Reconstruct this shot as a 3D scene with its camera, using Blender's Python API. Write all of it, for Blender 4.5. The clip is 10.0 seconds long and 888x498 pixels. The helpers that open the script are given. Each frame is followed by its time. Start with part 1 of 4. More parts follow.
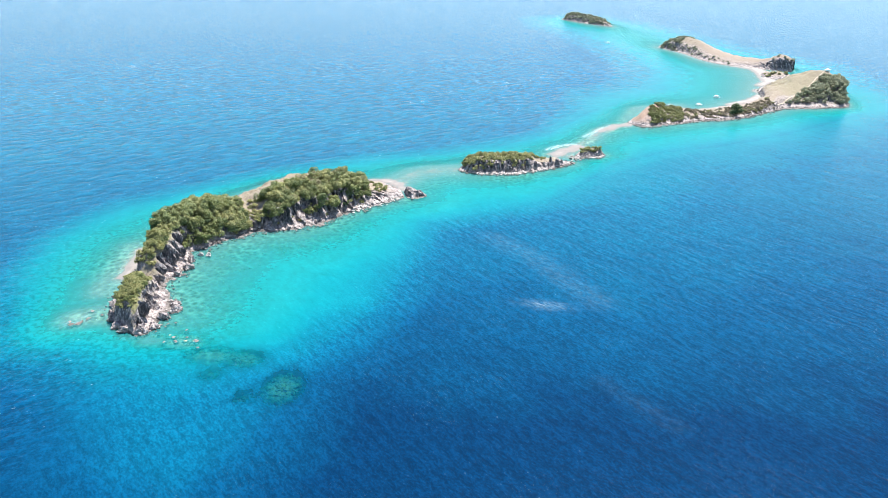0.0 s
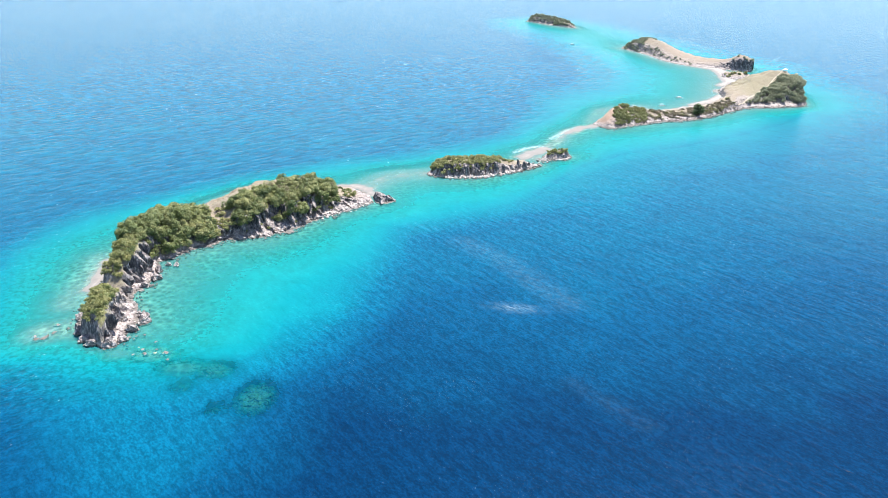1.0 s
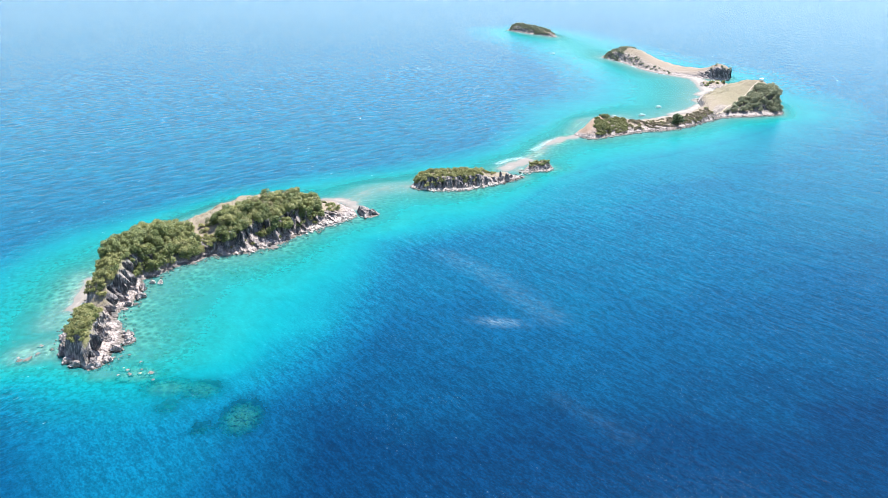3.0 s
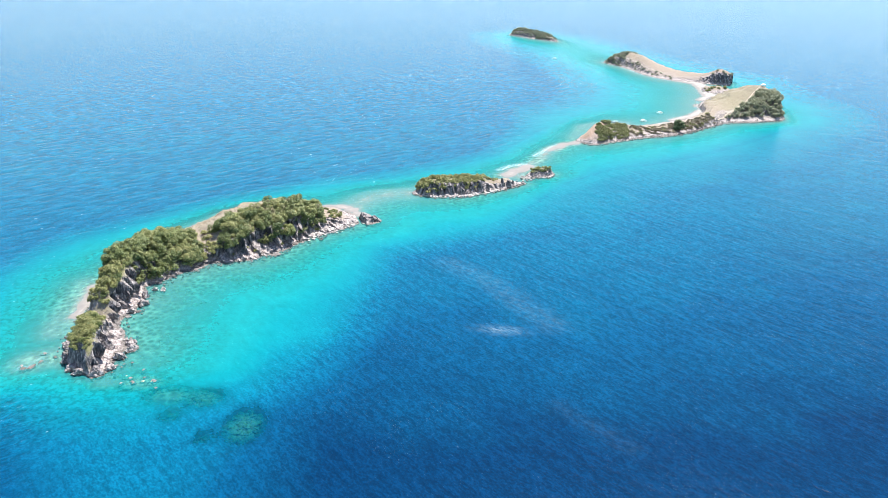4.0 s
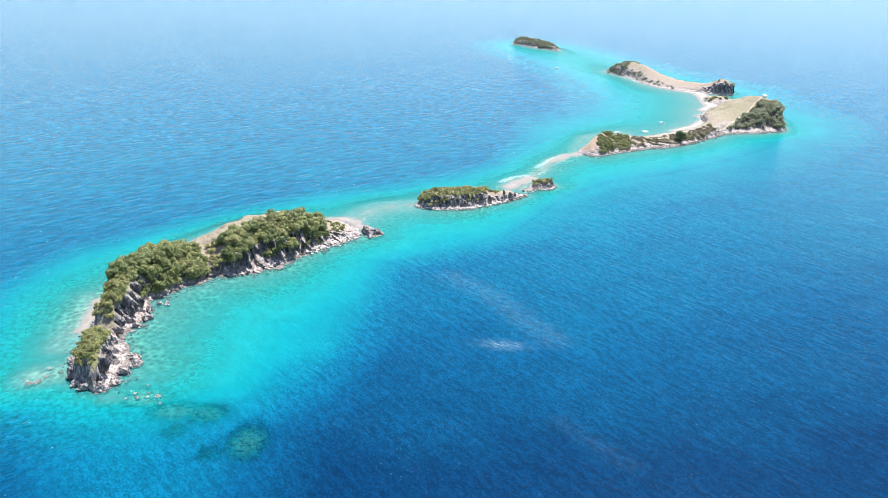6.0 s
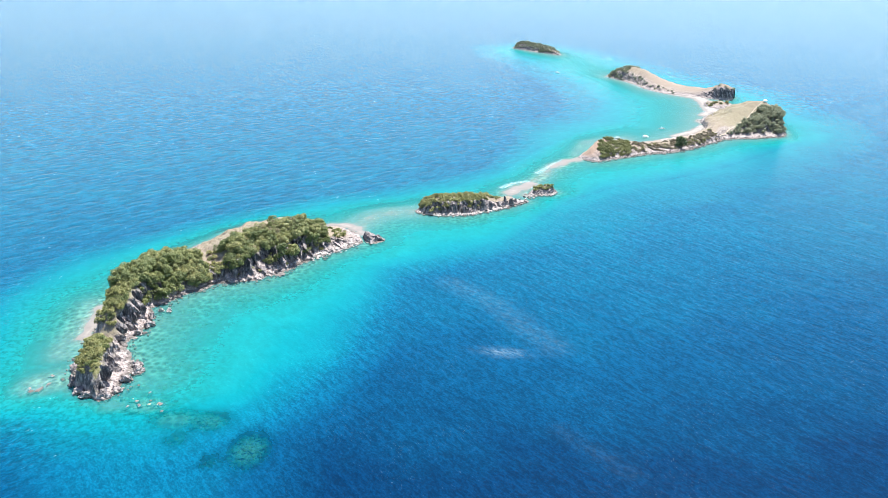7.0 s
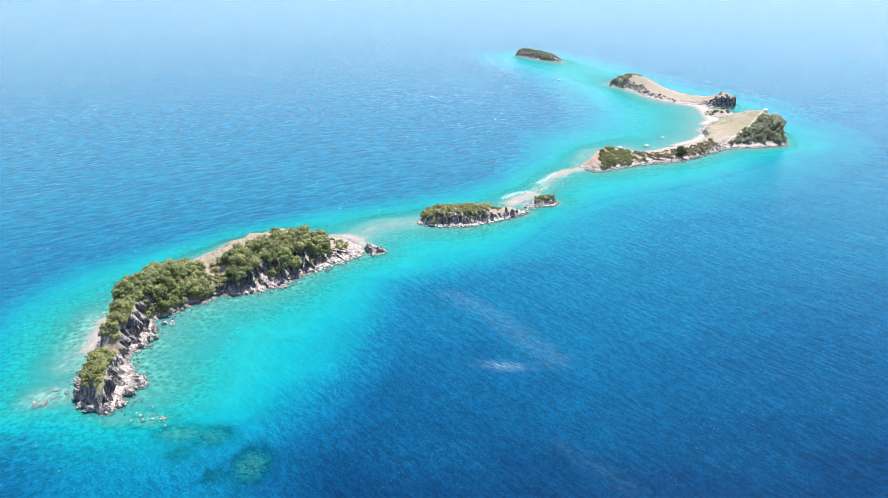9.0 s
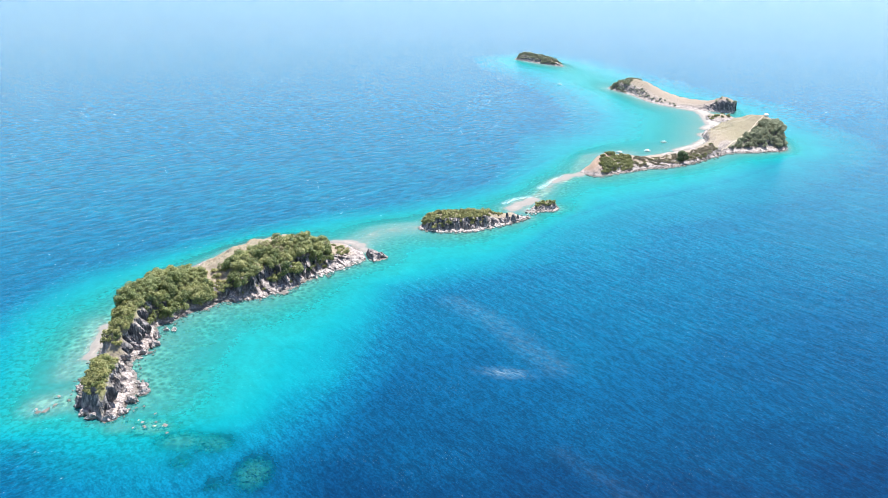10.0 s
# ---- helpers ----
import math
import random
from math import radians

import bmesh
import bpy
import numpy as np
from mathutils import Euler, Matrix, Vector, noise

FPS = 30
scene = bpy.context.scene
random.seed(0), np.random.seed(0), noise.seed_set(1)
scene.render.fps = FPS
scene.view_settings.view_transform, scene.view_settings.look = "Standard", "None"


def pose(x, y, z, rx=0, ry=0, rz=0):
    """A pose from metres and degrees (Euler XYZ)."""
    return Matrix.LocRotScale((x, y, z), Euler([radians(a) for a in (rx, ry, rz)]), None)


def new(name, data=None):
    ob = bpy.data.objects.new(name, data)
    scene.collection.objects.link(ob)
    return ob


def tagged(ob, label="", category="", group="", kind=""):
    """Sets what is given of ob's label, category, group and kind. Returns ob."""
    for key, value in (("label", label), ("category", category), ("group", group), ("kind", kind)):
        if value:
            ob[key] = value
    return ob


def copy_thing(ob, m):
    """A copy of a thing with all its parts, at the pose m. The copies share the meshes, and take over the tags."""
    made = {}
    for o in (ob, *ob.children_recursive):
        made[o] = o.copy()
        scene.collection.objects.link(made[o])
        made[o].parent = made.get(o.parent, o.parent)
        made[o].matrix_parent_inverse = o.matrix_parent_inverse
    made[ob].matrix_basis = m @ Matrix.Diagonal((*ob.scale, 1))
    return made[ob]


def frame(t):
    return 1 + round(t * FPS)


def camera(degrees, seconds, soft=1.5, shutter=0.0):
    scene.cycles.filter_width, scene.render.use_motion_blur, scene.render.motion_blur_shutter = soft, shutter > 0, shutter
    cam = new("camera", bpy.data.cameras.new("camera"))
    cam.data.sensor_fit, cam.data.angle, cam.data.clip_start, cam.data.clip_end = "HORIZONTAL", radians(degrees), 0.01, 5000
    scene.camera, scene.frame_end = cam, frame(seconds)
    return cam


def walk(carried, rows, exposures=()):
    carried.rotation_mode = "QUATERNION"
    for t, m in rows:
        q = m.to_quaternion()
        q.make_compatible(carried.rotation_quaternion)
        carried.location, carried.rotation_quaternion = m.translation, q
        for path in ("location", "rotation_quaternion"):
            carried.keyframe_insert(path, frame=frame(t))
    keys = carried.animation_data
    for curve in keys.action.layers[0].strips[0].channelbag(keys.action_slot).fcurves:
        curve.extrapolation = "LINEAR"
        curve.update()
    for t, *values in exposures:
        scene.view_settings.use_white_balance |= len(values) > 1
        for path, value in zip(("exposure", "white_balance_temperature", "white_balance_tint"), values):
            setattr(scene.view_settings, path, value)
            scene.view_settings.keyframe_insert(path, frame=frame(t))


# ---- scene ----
cam = camera(63.7, 10.0, soft=0.7)
PATH = [
    (0.0, pose(-0.03, 2.03, 129.25, 66.263, -0.445, 3.951)),
    (0.5, pose(-0.01, 1.58, 130.34, 66.301, -0.404, 2.367)),
    (1.0, pose(-0.04, 1.13, 131.42, 66.365, -0.369, 1.294)),
    (1.5, pose(-0.05, 0.81, 132.53, 66.505, -0.326, 0.488)),
    (2.0, pose(-0.04, 0.58, 133.62, 66.616, -0.296, -0.043)),
    (2.5, pose(-0.05, 0.39, 134.71, 66.733, -0.296, -0.164)),
    (4.0, pose(-0.06, 0.23, 137.91, 67.113, -0.273, 0.002)),
    (4.5, pose(-0.04, 0.12, 138.95, 67.223, -0.258, 0.067)),
    (5.0, pose(-0.00, 0.00, 140.00, 67.349, -0.242, 0.101)),
    (5.5, pose(0.05, -0.12, 141.04, 67.473, -0.227, 0.153)),
    (7.0, pose(0.20, -0.44, 144.30, 67.810, -0.191, 0.279)),
    (7.5, pose(0.22, -0.54, 145.37, 67.914, -0.171, 0.332)),
    (8.0, pose(0.23, -0.61, 146.44, 68.002, -0.168, 0.361)),
    (8.5, pose(0.25, -0.65, 147.51, 68.092, -0.176, 0.385)),
    (9.0, pose(0.25, -0.66, 148.57, 68.163, -0.169, 0.416)),
    (9.5, pose(0.22, -0.69, 149.63, 68.262, -0.151, 0.456)),
    (10.0, pose(0.15, -0.72, 150.68, 68.352, -0.165, 0.486)),
]
walk(cam, PATH)

# ---- daylight: high tropical sun, a little ahead and to the east, clear sky ----
SUN_EL, SUN_AZ = radians(66), radians(28)
to_sun = Vector((math.sin(SUN_AZ) * math.cos(SUN_EL), math.cos(SUN_AZ) * math.cos(SUN_EL), math.sin(SUN_EL)))
world = bpy.data.worlds.new("sky")
scene.world = world
world.use_nodes = True
wn = world.node_tree
sky = wn.nodes.new("ShaderNodeTexSky")
sky.sky_type = "NISHITA"
sky.sun_disc = False
sky.sun_elevation, sky.sun_rotation = SUN_EL, SUN_AZ
sky.air_density, sky.dust_density, sky.ozone_density = 0.9, 0.0, 0.35
wn.nodes["Background"].inputs["Strength"].default_value = 0.114
wn.links.new(sky.outputs[0], wn.nodes["Background"].inputs["Color"])
sun = new("sun", bpy.data.lights.new("sun", "SUN"))
sun.data.energy, sun.data.angle, sun.data.color = 4.75, radians(0.53), (1.0, 0.96, 0.9)
sun.matrix_world = to_sun.to_track_quat("Z", "Y").to_matrix().to_4x4()
scene.view_settings.exposure = 1.4


# ---- material helpers ----
class Tree:
    """Short hand for one material's nodes."""

    def __init__(self, name):
        self.mat = bpy.data.materials.new(name)
        self.mat.use_nodes = True
        self.nt = self.mat.node_tree
        self.bsdf = self.nt.nodes["Principled BSDF"]
        self.geo = self.nt.nodes.new("ShaderNodeNewGeometry")

    def plug(self, socket, value):
        if isinstance(value, bpy.types.NodeSocket):
            self.nt.links.new(value, socket)
        elif isinstance(value, tuple) and len(value) == 3 and socket.type == "RGBA":
            socket.default_value = (*value, 1)
        else:
            socket.default_value = value

    def math(self, op, a, b=0.0, c=0.0, clamp=False):
        n = self.nt.nodes.new("ShaderNodeMath")
        n.operation, n.use_clamp = op, clamp
        for s, v in zip(n.inputs, (a, b, c)):
            self.plug(s, v)
        return n.outputs[0]

    def mix(self, fac, a, b, blend="MIX"):
        n = self.nt.nodes.new("ShaderNodeMix")
        n.data_type, n.blend_type = "RGBA", blend
        self.plug(n.inputs[0], fac), self.plug(n.inputs[6], a), self.plug(n.inputs[7], b)
        return n.outputs[2]

    def noise(self, scale, detail=4.0, rough=0.55, stretch=(1, 1, 1), turn=0.0, distort=0.0):
        m = self.nt.nodes.new("ShaderNodeMapping")
        m.vector_type = "TEXTURE"
        m.inputs["Scale"].default_value = tuple(1 / s for s in stretch)
        m.inputs["Rotation"].default_value = (0, 0, radians(turn))
        self.nt.links.new(self.geo.outputs["Position"], m.inputs["Vector"])
        n = self.nt.nodes.new("ShaderNodeTexNoise")
        self.nt.links.new(m.outputs[0], n.inputs["Vector"])
        n.inputs["Scale"].default_value, n.inputs["Detail"].default_value = scale, detail
        n.inputs["Roughness"].default_value, n.inputs["Distortion"].default_value = rough, distort
        return n.outputs[0]

    def wave(self, length, turn, distort=5.0, stretch=0.3):
        """Long crests of one wave train, broken up along their length."""
        m = self.nt.nodes.new("ShaderNodeMapping")
        m.vector_type = "TEXTURE"
        m.inputs["Scale"].default_value = (1 / stretch, 1, 1)
        m.inputs["Rotation"].default_value = (0, 0, radians(turn))
        self.nt.links.new(self.geo.outputs["Position"], m.inputs["Vector"])
        n = self.nt.nodes.new("ShaderNodeTexWave")
        n.wave_type, n.bands_direction = "BANDS", "Y"
        self.nt.links.new(m.outputs[0], n.inputs["Vector"])
        n.inputs["Scale"].default_value = 0.314 / length
        n.inputs["Distortion"].default_value, n.inputs["Detail"].default_value = distort, 3.0
        n.inputs["Detail Scale"].default_value, n.inputs["Detail Roughness"].default_value = 2.6, 0.6
        return n.outputs["Fac"]

    def cells(self, scale, feature="F1"):
        n = self.nt.nodes.new("ShaderNodeTexVoronoi")
        n.feature = feature
        self.nt.links.new(self.geo.outputs["Position"], n.inputs["Vector"])
        n.inputs["Scale"].default_value = scale
        return n.outputs["Distance"]

    def ramp(self, fac, stops, colour=True):
        n = self.nt.nodes.new("ShaderNodeValToRGB")
        self.plug(n.inputs[0], fac)
        while len(n.color_ramp.elements) < len(stops):
            n.color_ramp.elements.new(0.5)
        for e, (p, c) in zip(n.color_ramp.elements, stops):
            e.position = p
            e.color = (*c, 1) if isinstance(c, tuple) else (c, c, c, 1)
        return n.outputs[0]

    def span(self, value, lo, hi):
        n = self.nt.nodes.new("ShaderNodeMapRange")
        n.interpolation_type = "SMOOTHSTEP"
        for s, v in zip(n.inputs, (value, lo, hi, 0.0, 1.0)):
            self.plug(s, v)
        return n.outputs[0]

    def attr(self, name):
        n = self.nt.nodes.new("ShaderNodeAttribute")
        n.attribute_name = name
        return n.outputs["Fac"]

    def height(self):
        n = self.nt.nodes.new("ShaderNodeSeparateXYZ")
        self.nt.links.new(self.geo.outputs["Position"], n.inputs[0])
        return n.outputs[2]

    def place(self, axis_):
        n = self.nt.nodes.new("ShaderNodeSeparateXYZ")
        self.nt.links.new(self.geo.outputs["Position"], n.inputs[0])
        return n.outputs[axis_]

    def steep(self):
        n = self.nt.nodes.new("ShaderNodeSeparateXYZ")
        self.nt.links.new(self.geo.outputs["True Normal"], n.inputs[0])
        return n.outputs[2]

    def bump(self, height, strength, distance, normal=None):
        n = self.nt.nodes.new("ShaderNodeBump")
        n.inputs["Strength"].default_value, n.inputs["Distance"].default_value = strength, distance
        self.plug(n.inputs["Height"], height)
        if normal:
            self.nt.links.new(normal, n.inputs["Normal"])
        return n.outputs[0]

    def done(self, colour, rough=0.8, normal=None, **more):
        self.plug(self.bsdf.inputs["Base Color"], colour)
        self.plug(self.bsdf.inputs["Roughness"], rough)
        if normal:
            self.plug(self.bsdf.inputs["Normal"], normal)
        for k, v in more.items():
            self.plug(self.bsdf.inputs[k.replace("_", " ")], v)
        return self.mat


def plain(name, colour, rough=0.7, vary=0.25, scale=3.0):
    t = Tree(name)
    n = t.noise(scale, 5)
    dark = tuple(c * (1 - vary) for c in colour)
    return t.done(t.mix(n, dark, tuple(min(1, c * (1 + vary)) for c in colour)), rough)


def rock_material():
    """Volcanic shore rock: dark stained cliffs, bleached pinkish ledges, dry turf where the ground carries it."""
    t = Tree("islet_rock")
    big, fine, streak = t.noise(0.12, 5, 0.6), t.noise(0.9, 7, 0.7), t.noise(0.75, 6, 0.75, (1, 1, 0.22))
    crack = t.span(t.cells(0.55, "DISTANCE_TO_EDGE"), 0.0, 0.16)
    pale = t.ramp(fine, [(0.3, (0.085, 0.066, 0.062)), (0.46, (0.29, 0.24, 0.228)), (0.62, (0.47, 0.415, 0.39))])
    dark = t.ramp(streak, [(0.36, (0.02, 0.019, 0.024)), (0.5, (0.09, 0.08, 0.085)), (0.61, (0.37, 0.325, 0.315))])
    flat = t.span(t.math("ADD", t.steep(), t.math("MULTIPLY", t.math("SUBTRACT", big, 0.5), 0.9)), 0.35, 0.7)
    low = t.span(t.math("ADD", t.height(), t.math("MULTIPLY", big, -5.0)), 1.2, -1.8)
    rock = t.mix(t.math("MAXIMUM", t.math("MULTIPLY", flat, 0.6), low), dark, pale)
    rock = t.mix(t.math("MULTIPLY", t.math("SUBTRACT", 1.0, crack), 0.35), rock, (0.03, 0.027, 0.028))
    wet = t.span(t.math("ADD", t.height(), t.math("MULTIPLY", fine, -0.8)), 0.35, -0.15)
    rock = t.mix(t.math("MULTIPLY", wet, 0.65), rock, (0.06, 0.052, 0.042))
    turf = t.ramp(t.noise(0.35, 6, 0.7), [(0.3, (0.165, 0.118, 0.092)), (0.5, (0.215, 0.168, 0.13)), (0.68, (0.19, 0.165, 0.11))])
    cover = t.math("MULTIPLY", t.attr("turf"), t.span(t.math("ADD", t.steep(), t.math("MULTIPLY", t.math("SUBTRACT", fine, 0.5), 0.6)), 0.5, 0.75))
    green = t.ramp(t.noise(0.5, 5, 0.7), [(0.35, (0.075, 0.08, 0.028)), (0.6, (0.15, 0.14, 0.055))])
    turf = t.mix(t.math("MULTIPLY", t.attr("earth"), 0.75), turf, (0.24, 0.155, 0.11))
    ground = t.mix(t.attr("lush"), turf, green)
    rise = t.math("MULTIPLY", t.math("ADD", fine, t.math("MULTIPLY", crack, 0.35)), t.math("MULTIPLY_ADD", cover, -0.8, 1.0))
    nrm = t.bump(rise, 0.9, 0.6)
    return t.done(t.mix(cover, rock, ground), 0.85, nrm)


def boulder_material():
    t = Tree("boulder_rock")
    info = t.nt.nodes.new("ShaderNodeObjectInfo").outputs["Random"]
    fine = t.noise(1.6, 6, 0.7)
    base = t.ramp(info, [(0.0, (0.075, 0.066, 0.063)), (0.45, (0.205, 0.18, 0.17)), (0.8, (0.32, 0.285, 0.27)), (1.0, (0.44, 0.405, 0.385))])
    col = t.mix(t.span(fine, 0.35, 0.6), t.mix(0.55, base, (0.08, 0.07, 0.065)), base)
    wet = t.span(t.math("ADD", t.height(), t.math("MULTIPLY", fine, -0.6)), 0.3, -0.15)
    return t.done(t.mix(t.math("MULTIPLY", wet, 0.6), col, (0.085, 0.078, 0.068)), 0.85, t.bump(fine, 0.7, 0.25))


def sand_material():
    """Sea bed and beaches: coral sand, rubble and weed in patches."""
    t = Tree("coral_sand")
    n, m, cob = t.noise(0.035, 5, 0.6), t.noise(0.4, 6, 0.65), t.cells(0.42)
    sand = t.ramp(m, [(0.3, (0.19, 0.165, 0.15)), (0.55, (0.26, 0.23, 0.21)), (0.8, (0.33, 0.30, 0.275))])
    reef = t.ramp(t.math("MULTIPLY", t.span(cob, 0.0, 0.9), m), [(0.1, (0.07, 0.085, 0.065)), (0.35, (0.20, 0.21, 0.16)), (0.6, (0.34, 0.335, 0.26))])
    mask = t.math("MULTIPLY", t.attr("reef"), t.span(t.math("ADD", n, t.math("MULTIPLY", m, 0.5)), 0.55, 0.9))
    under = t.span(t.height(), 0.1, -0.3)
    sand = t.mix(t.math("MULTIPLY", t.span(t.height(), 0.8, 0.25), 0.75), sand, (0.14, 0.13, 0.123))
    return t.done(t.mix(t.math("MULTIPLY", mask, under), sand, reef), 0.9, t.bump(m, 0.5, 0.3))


def water_material():
    """Sea: clear over the flats, turquoise on the shelf, deep blue beyond it; ripples with painted shading, a few
    foaming crests, painted sun glints.
    """
    t = Tree("sea_water")
    depth, reach, lee = t.attr("depth"), t.attr("reach"), t.attr("lee")
    patch = t.math("MULTIPLY", t.math("SUBTRACT", t.noise(0.03, 5, 0.6), 0.5), t.math("MULTIPLY", depth, 0.55))
    deep = t.math("ADD", depth, patch)
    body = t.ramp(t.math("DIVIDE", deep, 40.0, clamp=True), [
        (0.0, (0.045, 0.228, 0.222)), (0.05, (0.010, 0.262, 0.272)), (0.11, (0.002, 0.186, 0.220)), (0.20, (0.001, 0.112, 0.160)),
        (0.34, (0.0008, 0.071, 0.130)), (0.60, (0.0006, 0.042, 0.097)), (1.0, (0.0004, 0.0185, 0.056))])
    under = t.math("MULTIPLY", t.attr("reef"), t.span(t.math("ADD", t.noise(0.45, 5, 0.65), t.math("MULTIPLY", t.cells(0.7), 0.12)), 0.48, 0.68))
    stones = t.math("MULTIPLY", t.attr("reef"), t.span(t.noise(0.85, 4, 0.6), 0.54, 0.64))
    under = t.math("MAXIMUM", under, t.math("MULTIPLY", stones, t.math("MULTIPLY_ADD", lee, 0.9, 0.1)))
    body = t.mix(t.math("MULTIPLY", under, 0.5), body, t.mix(1.0, body, (0.9, 0.42, 0.36), "MULTIPLY"))
    clear = t.math("POWER", 2.718, t.math("MULTIPLY", reach, -0.36))
    hue = t.nt.nodes.new("ShaderNodeCombineColor")
    mottle = t.math("MULTIPLY", t.span(t.noise(0.16, 6, 0.7), 0.42, 0.66), t.span(depth, 7.0, 3.0))
    body = t.mix(t.math("MULTIPLY", mottle, 0.5), body, t.mix(1.0, body, (1.0, 0.74, 0.66), "MULTIPLY"))
    for socket, k in zip(hue.inputs, (-0.95, -0.11, -0.10)):
        t.plug(socket, t.math("POWER", 2.718, t.math("MULTIPLY", reach, k)))
    windward = t.math("SUBTRACT", 1.0, lee)
    north = t.span(t.place(1), 260, 420)

    def sided(a, b):
        return t.math("ADD", t.math("MULTIPLY", a, lee), t.math("MULTIPLY", b, windward))
    w0 = sided(t.noise(0.12, 2, 0.5, (0.5, 1.0, 1), -52, 0.1), t.mix(north, t.noise(0.17, 3, 0.55, (0.85, 1.0, 1), 40, 0.1), t.noise(0.16, 2, 0.5, (0.55, 1.0, 1), 42, 0.1)))
    w1 = sided(t.noise(0.45, 3, 0.6, (0.55, 1.0, 1), -54, 0.2), t.mix(north, t.noise(0.42, 3, 0.6, (0.6, 1.0, 1), 42, 0.2), t.noise(0.30, 3, 0.6, (0.5, 1.0, 1), 46, 0.2)))
    w2 = sided(t.noise(1.4, 3, 0.65, (0.6, 1.0, 1), -46, 0.2), t.noise(1.2, 3, 0.65, (0.6, 1.0, 1), 34, 0.2))
    sea = t.math("ADD", t.math("MULTIPLY", w0, t.math("MULTIPLY_ADD", windward, 0.22, 0.3)), t.math("ADD", t.math("MULTIPLY", w1, t.math("MULTIPLY_ADD", windward, 0.14, 0.14)), t.math("MULTIPLY", w2, 0.05)))
    train = t.math("ADD", t.math("MULTIPLY", t.wave(4.4, -54, 8.0, 0.45), 0.55), t.math("MULTIPLY", t.wave(2.7, -42, 8.0, 0.45), 0.45))
    train = t.math("MULTIPLY", t.math("SUBTRACT", train, 0.5), t.span(t.noise(0.05, 3, 0.6), 0.3, 0.65))
    train = sided(train, t.math("MULTIPLY", t.math("SUBTRACT", t.math("MULTIPLY_ADD", t.wave(6.0, 42, 8.0, 0.5), 0.6, 0.2), 0.5), t.span(t.noise(0.05, 3, 0.6), 0.35, 0.7)))
    sea = t.math("ADD", sea, t.math("MULTIPLY", train, 0.06))
    calm = t.math("MULTIPLY_ADD", t.span(depth, 1.0, 12.0), 0.6, 0.4)
    nrm = t.bump(t.math("MULTIPLY", sea, calm), 1.0, 1.0)
    # wave light and shade painted into the body colour: lighter crests, darker troughs
    swell_shade = t.math("ADD", t.math("MULTIPLY", t.math("SUBTRACT", w2, 0.5), 2.2), t.math("ADD", t.math("MULTIPLY", t.math("SUBTRACT", w1, 0.5), 1.6), t.math("MULTIPLY", t.math("SUBTRACT", w0, 0.5), t.math("MULTIPLY_ADD", windward, 0.7, 0.5))))
    swell_shade = t.math("ADD", swell_shade, t.math("MULTIPLY", train, 0.42))
    swell_shade = t.math("MULTIPLY", swell_shade, t.math("MULTIPLY", t.math("MULTIPLY_ADD", t.span(depth, 4.0, 14.0), 0.8, 0.2), t.math("MULTIPLY_ADD", lee, -0.15, 1.0)))
    body = t.mix(1.0, body, t.ramp(t.math("ADD", swell_shade, 0.5, clamp=True), [(0.2, 0.74), (0.5, 0.98), (0.8, 1.30)]), "MULTIPLY")
    gust = t.span(t.noise(0.011, 3, 0.5), 0.42, 0.62)
    crest = t.span(t.math("ADD", w2, t.math("MULTIPLY", w1, 0.55)), 0.985, 1.05)
    crest = t.math("MULTIPLY", t.math("MULTIPLY", crest, gust), t.math("MULTIPLY_ADD", lee, -0.9, 1.0))
    cap = t.span(t.math("ADD", t.noise(0.55, 5, 0.65, (0.34, 1.0, 1), 36, 0.3), t.math("MULTIPLY", t.math("SUBTRACT", w2, 0.5), 0.25)), 0.685, 0.74)
    crest = t.math("MAXIMUM", crest, t.math("MULTIPLY", t.math("MULTIPLY", cap, windward), t.math("MULTIPLY", gust, t.span(depth, 3.0, 6.0))))
    surf = t.math("MULTIPLY", t.span(t.noise(0.9, 6, 0.75, (0.5, 1.0, 1), 55), 0.40, 0.64), t.attr("surf"))
    slick = t.math("MULTIPLY", t.attr("slick"), t.span(t.noise(0.5, 7, 0.8, (0.5, 1, 1), -35, 0.2), 0.36, 0.72))
    # sun glints over deep water, painted as tiny white dots beside the whitecaps
    glint = t.math("MULTIPLY", t.span(t.noise(2.4, 2, 0.6), 0.66, 0.74), t.math("MULTIPLY", t.span(t.noise(0.02, 3, 0.6), 0.5, 0.7), t.span(depth, 14, 26)))
    foam_glint = t.math("MAXIMUM", t.math("MAXIMUM", t.math("MAXIMUM", crest, t.math("MULTIPLY", glint, 0.4)), surf), t.math("MULTIPLY", slick, 0.20), clamp=True)
    t.done(t.mix(foam_glint, body, (0.62, 0.80, 0.86)), t.math("MULTIPLY_ADD", foam_glint, 0.4, 0.24), nrm, IOR=1.333, Specular_IOR_Level=0.08)
    seen = t.nt.nodes.new("ShaderNodeBsdfTransparent")
    t.plug(seen.inputs[0], hue.outputs[0])
    both = t.nt.nodes.new("ShaderNodeMixShader")
    t.plug(both.inputs[0], t.math("MAXIMUM", t.math("SUBTRACT", 1.0, t.math("MULTIPLY", clear, 0.84)), foam_glint, clamp=True))
    t.nt.links.new(seen.outputs[0], both.inputs[1]), t.nt.links.new(t.bsdf.outputs[0], both.inputs[2])
    t.nt.links.new(both.outputs[0], t.nt.nodes["Material Output"].inputs["Surface"])
    return t.mat


